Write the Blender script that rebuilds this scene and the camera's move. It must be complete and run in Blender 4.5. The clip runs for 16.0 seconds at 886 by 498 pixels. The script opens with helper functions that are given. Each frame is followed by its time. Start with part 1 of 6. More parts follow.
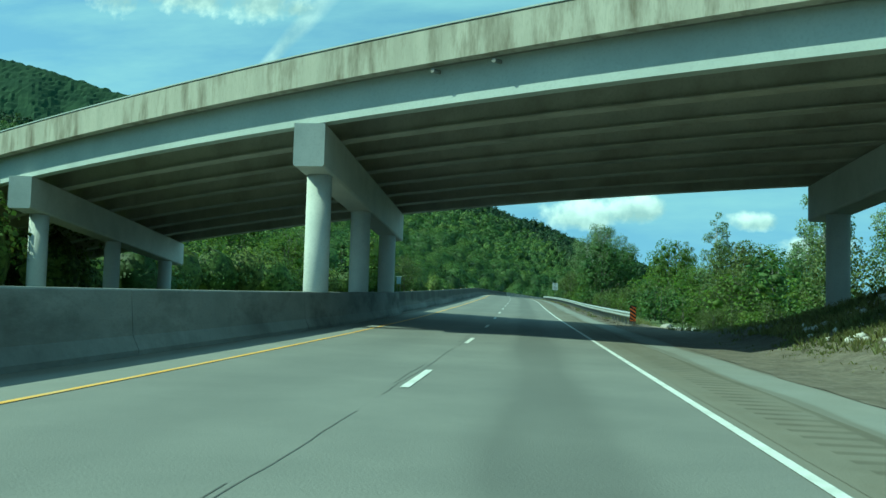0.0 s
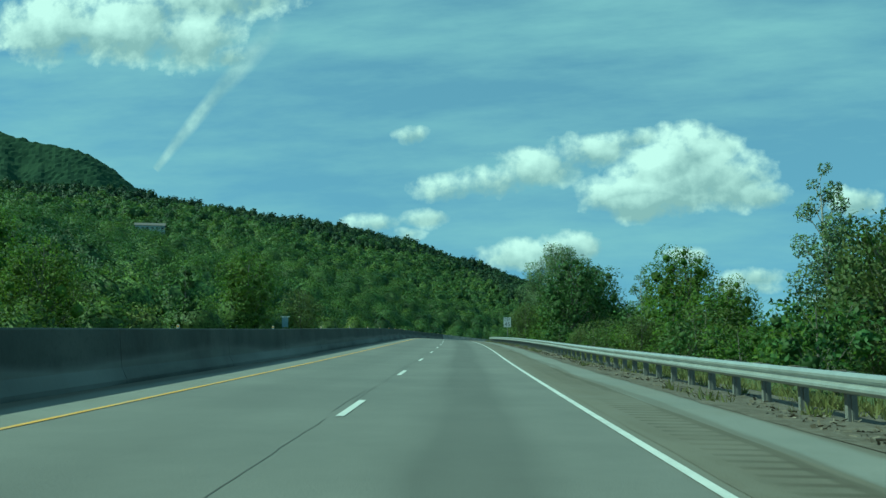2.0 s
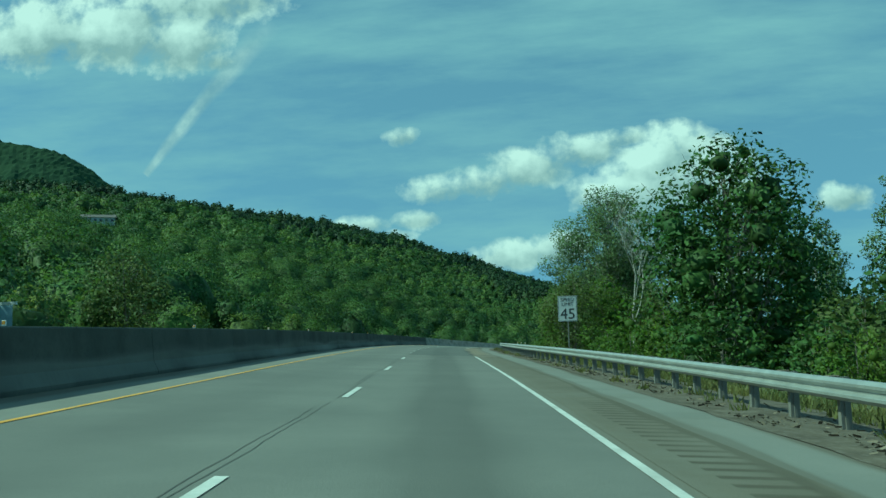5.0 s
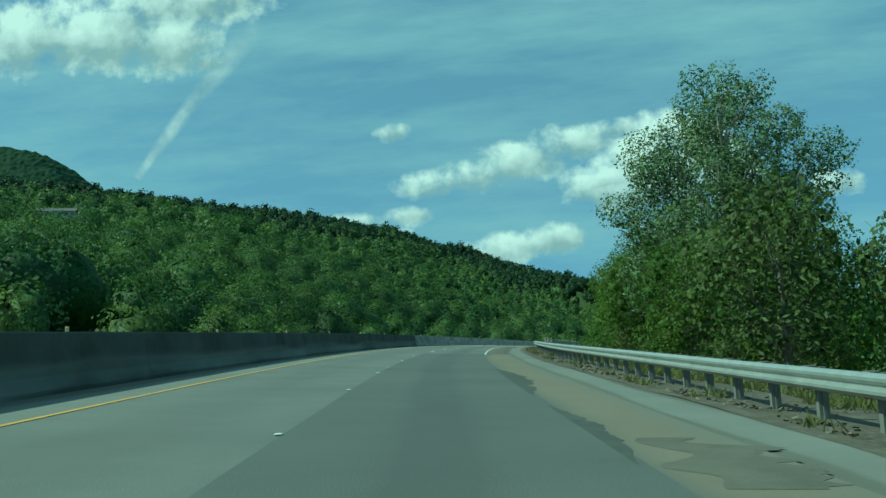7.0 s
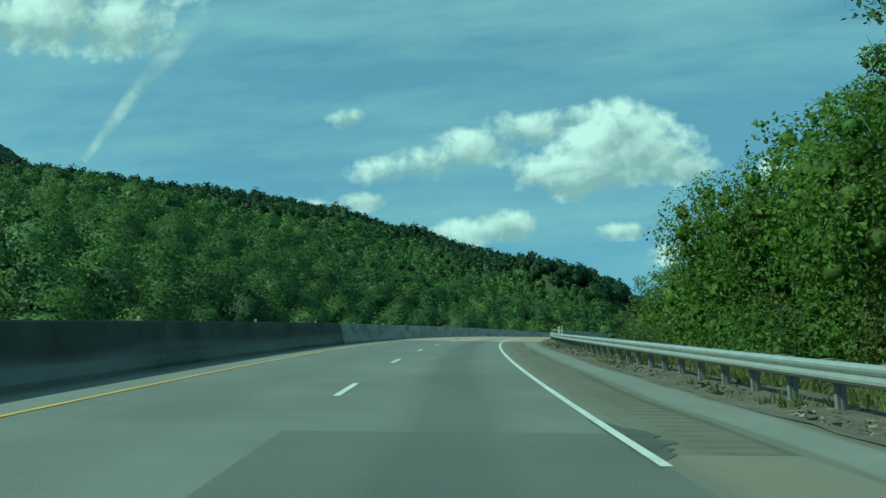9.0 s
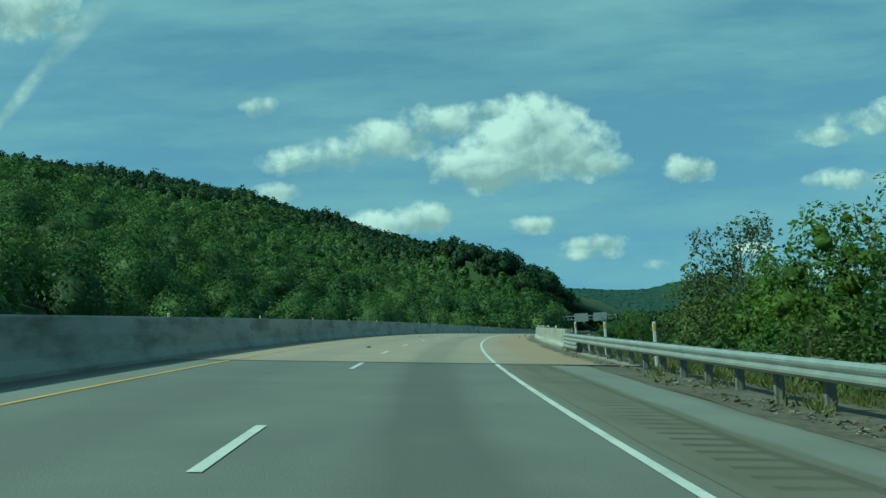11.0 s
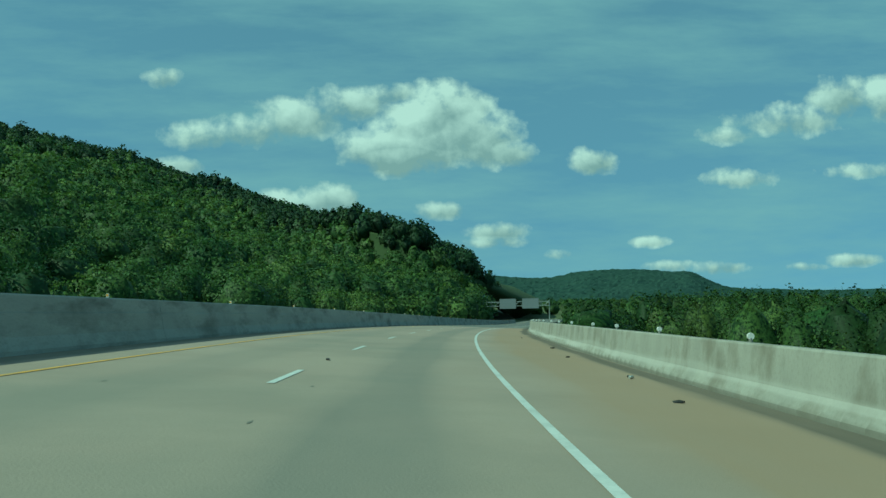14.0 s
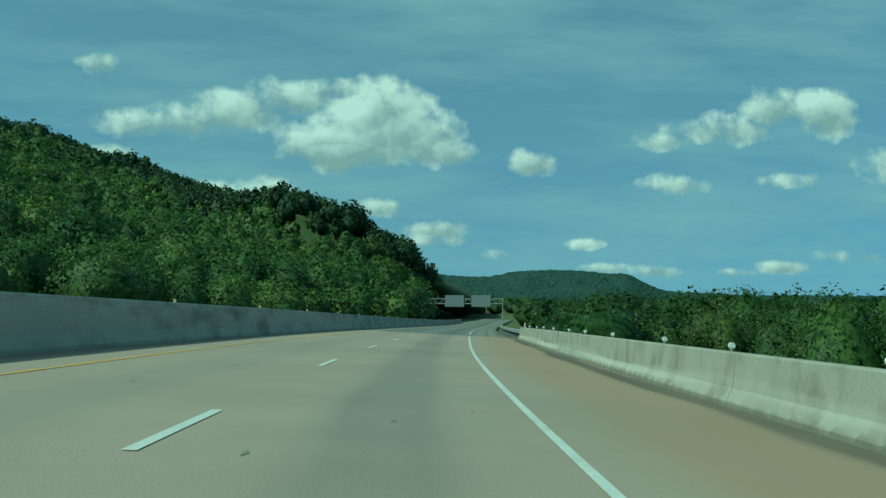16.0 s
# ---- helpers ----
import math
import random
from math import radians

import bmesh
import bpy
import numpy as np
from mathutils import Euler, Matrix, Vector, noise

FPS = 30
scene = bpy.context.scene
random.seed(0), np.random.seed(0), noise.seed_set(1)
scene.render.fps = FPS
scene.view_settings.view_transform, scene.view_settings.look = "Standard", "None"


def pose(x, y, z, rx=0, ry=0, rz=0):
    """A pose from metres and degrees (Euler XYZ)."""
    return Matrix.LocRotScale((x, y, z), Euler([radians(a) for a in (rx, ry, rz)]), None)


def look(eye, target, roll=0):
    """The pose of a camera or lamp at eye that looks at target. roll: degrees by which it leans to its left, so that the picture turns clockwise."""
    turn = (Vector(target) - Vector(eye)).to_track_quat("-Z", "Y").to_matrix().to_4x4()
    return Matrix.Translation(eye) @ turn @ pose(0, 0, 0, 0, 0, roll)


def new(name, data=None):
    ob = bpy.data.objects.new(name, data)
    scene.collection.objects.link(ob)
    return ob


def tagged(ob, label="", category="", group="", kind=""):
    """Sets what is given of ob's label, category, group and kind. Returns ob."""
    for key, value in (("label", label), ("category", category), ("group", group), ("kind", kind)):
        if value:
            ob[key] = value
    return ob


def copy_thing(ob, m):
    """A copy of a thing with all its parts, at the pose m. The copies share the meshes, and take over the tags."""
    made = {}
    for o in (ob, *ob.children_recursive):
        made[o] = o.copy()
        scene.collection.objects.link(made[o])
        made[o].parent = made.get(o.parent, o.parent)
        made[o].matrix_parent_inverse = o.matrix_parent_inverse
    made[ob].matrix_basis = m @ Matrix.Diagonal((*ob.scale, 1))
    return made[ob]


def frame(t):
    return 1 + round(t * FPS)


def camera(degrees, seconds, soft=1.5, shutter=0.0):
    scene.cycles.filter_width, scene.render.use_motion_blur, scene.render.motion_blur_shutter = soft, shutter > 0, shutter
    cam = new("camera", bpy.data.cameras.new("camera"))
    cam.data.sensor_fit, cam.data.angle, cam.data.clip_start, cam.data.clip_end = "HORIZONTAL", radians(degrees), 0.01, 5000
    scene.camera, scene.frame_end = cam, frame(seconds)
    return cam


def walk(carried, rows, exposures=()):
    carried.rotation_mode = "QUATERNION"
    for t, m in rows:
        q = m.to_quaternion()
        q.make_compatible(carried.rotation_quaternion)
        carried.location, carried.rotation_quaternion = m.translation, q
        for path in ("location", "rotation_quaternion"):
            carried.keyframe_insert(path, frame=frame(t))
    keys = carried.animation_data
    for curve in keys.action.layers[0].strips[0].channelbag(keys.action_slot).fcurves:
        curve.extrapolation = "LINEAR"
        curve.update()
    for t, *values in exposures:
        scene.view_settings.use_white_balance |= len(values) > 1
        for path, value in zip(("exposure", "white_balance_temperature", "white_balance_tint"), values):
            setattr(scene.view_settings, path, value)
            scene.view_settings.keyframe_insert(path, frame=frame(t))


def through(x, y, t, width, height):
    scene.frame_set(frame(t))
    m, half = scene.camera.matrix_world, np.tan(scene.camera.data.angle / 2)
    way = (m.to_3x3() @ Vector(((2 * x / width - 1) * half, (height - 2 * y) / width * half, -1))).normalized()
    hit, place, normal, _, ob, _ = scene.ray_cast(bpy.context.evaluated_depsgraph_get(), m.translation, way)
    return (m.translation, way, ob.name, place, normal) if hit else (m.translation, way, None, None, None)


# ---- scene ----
cam = camera(51.62, 16.0)
PATH = [
    (0.0, pose(0.00, 0.00, 1.180, 93.56, -1.63, 0.00)),
    (0.5, pose(1.22, 12.02, 1.280, 94.80, -0.96, -1.47)),
    (1.0, pose(2.37, 23.99, 1.370, 95.52, -0.18, -2.26)),
    (1.5, pose(3.36, 35.91, 1.525, 95.34, 0.49, -2.82)),
    (2.0, pose(4.36, 47.74, 1.687, 96.37, 0.62, -3.64)),
    (2.5, pose(5.25, 59.43, 1.877, 96.70, 0.52, -4.18)),
    (3.0, pose(6.24, 71.01, 2.088, 96.61, 1.34, -4.25)),
    (3.5, pose(7.26, 82.47, 2.366, 95.99, 0.63, -4.09)),
    (4.0, pose(8.31, 93.88, 2.610, 96.44, 0.82, -4.01)),
    (4.2, pose(8.76, 98.44, 2.740, 96.47, 0.86, -4.07)),
    (6.5, pose(12.79, 151.18, 3.913, 96.29, 3.04, -3.94)),
    (7.0, pose(13.54, 162.52, 4.121, 96.14, 3.03, -4.26)),
    (7.5, pose(14.42, 173.83, 4.303, 96.06, 2.81, -4.63)),
    (8.0, pose(15.34, 185.12, 4.486, 96.21, 3.11, -5.00)),
    (8.5, pose(15.97, 196.38, 4.645, 95.97, 2.70, -5.28)),
    (9.0, pose(17.08, 207.56, 4.819, 95.14, 2.97, -7.23)),
    (9.2, pose(17.61, 212.01, 4.846, 94.62, 2.84, -8.08)),
    (11.3, pose(24.81, 257.75, 5.129, 94.27, 2.75, -13.02)),
    (11.5, pose(25.81, 261.96, 5.128, 93.91, 2.55, -13.32)),
    (12.0, pose(28.12, 272.51, 5.117, 93.84, 2.58, -14.63)),
    (12.5, pose(30.53, 283.03, 5.026, 93.47, 2.56, -15.82)),
    (13.0, pose(33.17, 293.48, 5.005, 93.01, 1.55, -16.67)),
    (13.5, pose(36.03, 303.86, 4.929, 93.20, 0.85, -17.72)),
    (14.0, pose(39.13, 314.14, 4.800, 93.15, 1.18, -18.68)),
    (14.5, pose(42.33, 324.40, 4.682, 93.15, 0.70, -19.73)),
    (15.0, pose(45.74, 334.57, 4.552, 92.96, 0.92, -20.67)),
    (15.5, pose(49.24, 344.71, 4.374, 92.97, 0.13, -21.73)),
    (16.0, pose(52.96, 354.74, 4.174, 92.97, -0.11, -22.66)),
]
EXPOSURES = [(0.0, 0.76, 5200, -44), (1.0, 0.78, 5150, -45), (1.5, 0.52, 5080, -46), (2.2, 0.3, 5060, -46), (4.0, 0.18, 5060, -46), (9.2, 0.22, 5060, -46), (11.5, 0.02, 5080, -45), (13.0, -0.05, 5170, -47), (16.0, -0.05, 5190, -47)]
walk(cam, PATH, EXPOSURES)
# ---- camera done ----

# ---- world, sun ----
SUN_ROT = (-0.95, -0.06, 1.0)            # towards the sun: left of the road


def rig_world():
    w = bpy.data.worlds.new("world")
    scene.world = w
    w.use_nodes = True
    nt = w.node_tree
    nt.nodes.clear()
    N, L = nt.nodes, nt.links

    def link(src, dst):
        if isinstance(src, (int, float)):
            dst.default_value = src
        else:
            L.new(src, dst)

    def m(op, a, b=0.0, c=None, clamp=False):
        n = N.new("ShaderNodeMath")
        n.operation, n.use_clamp = op, clamp
        link(a, n.inputs[0])
        link(b, n.inputs[1])
        if c is not None:
            link(c, n.inputs[2])
        return n.outputs[0]

    d = Vector(SUN_ROT).normalized()
    sky = N.new("ShaderNodeTexSky")
    sky.sky_type, sky.sun_disc = "NISHITA", False
    sky.sun_elevation, sky.sun_rotation = math.asin(d.z), math.atan2(d.x, d.y)
    sky.air_density, sky.dust_density, sky.ozone_density = 0.85, 0.0, 1.6
    sky.altitude = 1800.0
    # haze evens the sky out between horizon and zenith
    raw, seps, high = N.new("ShaderNodeTexCoord"), N.new("ShaderNodeSeparateXYZ"), N.new("ShaderNodeCombineXYZ")
    L.new(raw.outputs["Generated"], seps.inputs[0])
    L.new(seps.outputs[0], high.inputs[0])
    L.new(seps.outputs[1], high.inputs[1])
    L.new(m("MULTIPLY_ADD", m("MAXIMUM", seps.outputs[2], 0.0), 0.55, 0.20), high.inputs[2])
    unit = N.new("ShaderNodeVectorMath")
    unit.operation = "NORMALIZE"
    L.new(high.outputs[0], unit.inputs[0])
    L.new(unit.outputs[0], sky.inputs[0])
    tc = N.new("ShaderNodeTexCoord")
    sep = N.new("ShaderNodeSeparateXYZ")
    rot = N.new("ShaderNodeVectorRotate")
    rot.rotation_type = "Z_AXIS"
    rot.inputs["Angle"].default_value = radians(12)
    L.new(tc.outputs["Generated"], rot.inputs["Vector"])
    L.new(rot.outputs[0], sep.inputs[0])
    x, y, z = sep.outputs
    front = m("GREATER_THAN", y, 0.12)
    yy = m("MAXIMUM", y, 0.12)
    u, v = m("DIVIDE", x, yy), m("DIVIDE", z, yy)
    comb = N.new("ShaderNodeCombineXYZ")
    L.new(u, comb.inputs[0])
    L.new(v, comb.inputs[1])

    def fbm(scale, detail, rough, stretch=(1, 1, 1), offset=(0, 0, 0), turn=0.0, lac=2.0):
        mp = N.new("ShaderNodeMapping")
        mp.inputs["Scale"].default_value = stretch
        mp.inputs["Location"].default_value = offset
        mp.inputs["Rotation"].default_value = (0, 0, turn)
        L.new(comb.outputs[0], mp.inputs[0])
        t = N.new("ShaderNodeTexNoise")
        t.inputs["Scale"].default_value, t.inputs["Detail"].default_value = scale, detail
        t.inputs["Roughness"].default_value, t.inputs["Lacunarity"].default_value = rough, lac
        L.new(mp.outputs[0], t.inputs["Vector"])
        return t.outputs["Fac"]

    n1 = fbm(26.0, 8.0, 0.58)
    n2 = fbm(9.0, 4.0, 0.5, offset=(3, 1, 0))
    # cumulus: (u, v, half width, half height, how dense)
    blobs = [
        (0.085, 0.172, 0.070, 0.036, 1.2), (0.125, 0.204, 0.052, 0.038, 1.2), (0.040, 0.168, 0.040, 0.026, 1.0), (0.165, 0.176, 0.046, 0.032, 1.0), (0.075, 0.150, 0.048, 0.017, 1.0), (0.085, 0.200, 0.04, 0.022, 1.0), (0.200, 0.160, 0.026, 0.016, 0.8),
        (-0.140, 0.180, 0.040, 0.019, 0.75), (-0.092, 0.186, 0.050, 0.020, 0.75), (-0.040, 0.200, 0.056, 0.024, 0.85), (0.018, 0.216, 0.054, 0.020, 0.85), (0.062, 0.228, 0.036, 0.012, 0.7),
        (-0.166, 0.149, 0.032, 0.012, 0.7), (-0.228, 0.144, 0.036, 0.011, 0.7), (-0.062, 0.104, 0.046, 0.018, 0.9), (-0.19, 0.132, 0.02, 0.008, 0.5),
        (-0.006, 0.111, 0.040, 0.018, 1.0), (-0.181, 0.243, 0.020, 0.012, 0.8), (-0.62, 0.398, 0.08, 0.046, 1.1), (-0.52, 0.392, 0.09, 0.046, 1.1),
        (-0.44, 0.372, 0.058, 0.038, 1.0), (-0.398, 0.348, 0.026, 0.014, 0.8), (-0.46, 0.43, 0.16, 0.035, 0.8), (-0.40, 0.42, 0.08, 0.03, 0.6),
        (0.289, 0.152, 0.030, 0.017, 1.0), (0.590, 0.228, 0.042, 0.028, 1.0), (0.660, 0.224, 0.050, 0.030, 1.0),
        (0.525, 0.200, 0.075, 0.018, 0.7), (0.450, 0.182, 0.035, 0.010, 0.5), (0.461, 0.132, 0.045, 0.012, 0.6), (0.62, 0.140, 0.06, 0.008, 0.4),
        (0.116, 0.098, 0.034, 0.011, 0.8), (0.178, 0.074, 0.036, 0.013, 0.9), (0.175, 0.062, 0.04, 0.007, 0.6), (0.434, 0.030, 0.032, 0.009, 0.8), (0.373, 0.032, 0.03, 0.007, 0.6),
        (0.597, 0.036, 0.036, 0.009, 0.8), (0.537, 0.029, 0.03, 0.005, 0.5), (0.354, 0.060, 0.02, 0.006, 0.5), (0.25, 0.048, 0.025, 0.006, 0.4),
        (0.70, 0.05, 0.06, 0.008, 0.6), (0.80, 0.16, 0.09, 0.03, 0.8),
    ]
    dens, lit = None, None
    for bu, bv, ba, bb, k in blobs:
        du = m("MULTIPLY", m("SUBTRACT", u, bu), 1 / ba)
        dv = m("MULTIPLY", m("SUBTRACT", v, bv), 1 / bb)
        r2 = m("MULTIPLY_ADD", dv, dv, m("MULTIPLY", du, du))
        one = m("MULTIPLY", m("SUBTRACT", 1.15, r2), k, clamp=False)
        one = m("MAXIMUM", one, -1.0)
        dens = one if dens is None else m("MAXIMUM", dens, one)
        li = m("MULTIPLY", m("MAXIMUM", one, 0.0), m("MULTIPLY_ADD", du, -0.45, dv))
        lit = li if lit is None else m("ADD", lit, li)
    edge = m("ADD", m("MULTIPLY", m("SUBTRACT", n1, 0.5), 3.4), m("MULTIPLY", m("SUBTRACT", n2, 0.5), 1.6))
    cum = m("MULTIPLY", m("ADD", dens, edge), 1.25)
    cum = m("MULTIPLY", m("MINIMUM", m("MAXIMUM", cum, 0.0), 1.0), front)
    cum0 = cum
    # thin high cloud in streaks, everywhere above the horizon
    cir = fbm(3.4, 9.0, 0.62, stretch=(0.7, 3.4, 1), offset=(1.3, 0.4, 0), turn=-0.2)
    cir = m("MULTIPLY", m("SUBTRACT", cir, 0.42, clamp=True), 3.6, clamp=True)
    # vapour trail
    ang = math.atan2(0.3387 - 0.2152, -0.3786 + 0.486)
    ca, sa = math.cos(ang), math.sin(ang)
    pu, pv = m("SUBTRACT", u, -0.486), m("SUBTRACT", v, 0.2152)
    al = m("MULTIPLY_ADD", pu, ca, m("MULTIPLY", pv, sa))
    ac = m("MULTIPLY_ADD", pu, -sa, m("MULTIPLY", pv, ca))
    ac = m("ADD", ac, m("MULTIPLY", m("SUBTRACT", n2, 0.5), 0.02))
    wide = m("MULTIPLY_ADD", al, 0.055, 0.006)
    tr = m("SUBTRACT", 1.0, m("DIVIDE", m("ABSOLUTE", ac), m("MAXIMUM", wide, 0.001)), clamp=True)
    tr = m("MULTIPLY", tr, m("MULTIPLY", m("GREATER_THAN", al, 0.0), m("MULTIPLY", m("SUBTRACT", 0.235, al), 14.0, clamp=True)))
    tr = m("MULTIPLY", m("MULTIPLY", m("MULTIPLY", tr, 1.5, clamp=True), m("MULTIPLY_ADD", n1, 1.5, 0.05, clamp=True)), front)
    thin = m("MAXIMUM", m("MULTIPLY_ADD", cir, 0.52, 0.31), m("MULTIPLY", tr, 0.5))
    cum = m("MAXIMUM", cum0, m("MULTIPLY", tr, 0.62))
    mix1 = N.new("ShaderNodeMix")
    mix1.data_type = "RGBA"
    L.new(thin, mix1.inputs["Factor"])
    L.new(sky.outputs[0], mix1.inputs[6])
    mix1.inputs[7].default_value = (CLOUD * 0.52, CLOUD * 0.68, CLOUD * 0.745, 1)
    shade = N.new("ShaderNodeMix")
    shade.data_type = "RGBA"
    sh = m("MULTIPLY_ADD", lit, 0.95, m("ADD", m("MULTIPLY_ADD", n1, 2.2, -1.15), m("MULTIPLY", n2, 1.0)), clamp=True)
    L.new(sh, shade.inputs["Factor"])
    shade.inputs[6].default_value = (CLOUD * 0.50, CLOUD * 0.57, CLOUD * 0.60, 1)
    shade.inputs[7].default_value = (CLOUD * 1.12, CLOUD * 1.12, CLOUD * 1.08, 1)
    mix2 = N.new("ShaderNodeMix")
    mix2.data_type = "RGBA"
    L.new(cum, mix2.inputs["Factor"])
    L.new(mix1.outputs[2], mix2.inputs[6])
    L.new(shade.outputs[2], mix2.inputs[7])
    bg = N.new("ShaderNodeBackground")
    bg.inputs["Strength"].default_value = SKY
    L.new(mix2.outputs[2], bg.inputs["Color"])
    out = N.new("ShaderNodeOutputWorld")
    L.new(bg.outputs[0], out.inputs[0])
    lamp = bpy.data.lights.new("sun", "SUN")
    lamp.energy, lamp.angle, lamp.color = SUN, radians(0.5), (1.0, 0.91, 0.76)
    ob = new("sun", lamp)
    ob.matrix_basis = look(d * 100, (0, 0, 0))


SKY, SUN, CLOUD = 0.105, 3.5, 6.0
rig_world()


# ---- materials ----
def material(name, low, high, scale=1.0, rough=0.85, bump=0.2, fine=30.0, stain=None, stain_scale=0.15, stain_amount=0.5,
             coords="Object", stretch=(1, 1, 1), metal=0.0, spec=0.3, island=0.0, per_object=0.0):
    """A surface with two scales of variation, stains with a shape of their own, and fine relief."""
    mt = bpy.data.materials.new(name)
    mt.use_nodes = True
    nt = mt.node_tree
    N, L = nt.nodes, nt.links
    p = N["Principled BSDF"]
    tc = N.new("ShaderNodeTexCoord")
    mp = N.new("ShaderNodeMapping")
    mp.inputs["Scale"].default_value = stretch
    L.new(tc.outputs[coords], mp.inputs[0])

    def noise_tex(sc, detail=5.0, ro=0.6):
        t = N.new("ShaderNodeTexNoise")
        t.inputs["Scale"].default_value, t.inputs["Detail"].default_value, t.inputs["Roughness"].default_value = sc, detail, ro
        L.new(mp.outputs[0], t.inputs["Vector"])
        return t.outputs["Fac"]

    def ramp(fac, a, b):
        r = N.new("ShaderNodeMapRange")
        r.inputs["From Min"].default_value, r.inputs["From Max"].default_value = a, b
        L.new(fac, r.inputs["Value"])
        return r.outputs[0]

    def mix(fac, a, b):
        x = N.new("ShaderNodeMix")
        x.data_type = "RGBA"
        L.new(fac, x.inputs["Factor"])
        for s, c in ((x.inputs[6], a), (x.inputs[7], b)):
            if isinstance(c, tuple):
                s.default_value = (*c, 1)
            else:
                L.new(c, s)
        return x.outputs[2]

    big, small = noise_tex(scale), noise_tex(fine, 3.0)
    col = mix(ramp(big, 0.32, 0.68), low, high)
    dark = tuple(c * 0.72 for c in low)
    fm = N.new("ShaderNodeMath")
    fm.operation = "MULTIPLY"
    L.new(ramp(small, 0.5, 0.8), fm.inputs[0])
    fm.inputs[1].default_value = 0.5
    col = mix(fm.outputs[0], col, dark)
    if stain:
        sm = N.new("ShaderNodeMath")
        sm.operation = "MULTIPLY"
        L.new(ramp(noise_tex(stain_scale, 6.0, 0.65), 0.48, 0.66), sm.inputs[0])
        sm.inputs[1].default_value = stain_amount
        col = mix(sm.outputs[0], col, stain)
    if island or per_object:
        src = N.new("ShaderNodeNewGeometry").outputs["Random Per Island"] if island else N.new("ShaderNodeObjectInfo").outputs["Random"]
        hs = N.new("ShaderNodeHueSaturation")
        L.new(col, hs.inputs["Color"])
        k = island or per_object
        r = N.new("ShaderNodeMapRange")
        r.inputs["To Min"].default_value, r.inputs["To Max"].default_value = 1 - k, 1 + k
        L.new(src, r.inputs["Value"])
        L.new(r.outputs[0], hs.inputs["Value"])
        col = hs.outputs[0]
    L.new(col, p.inputs["Base Color"])
    p.inputs["Roughness"].default_value, p.inputs["Metallic"].default_value = rough, metal
    p.inputs["Specular IOR Level"].default_value = spec
    if bump:
        b = N.new("ShaderNodeBump")
        b.inputs["Strength"].default_value, b.inputs["Distance"].default_value = bump, 0.02
        L.new(small, b.inputs["Height"])
        L.new(b.outputs[0], p.inputs["Normal"])
    return mt


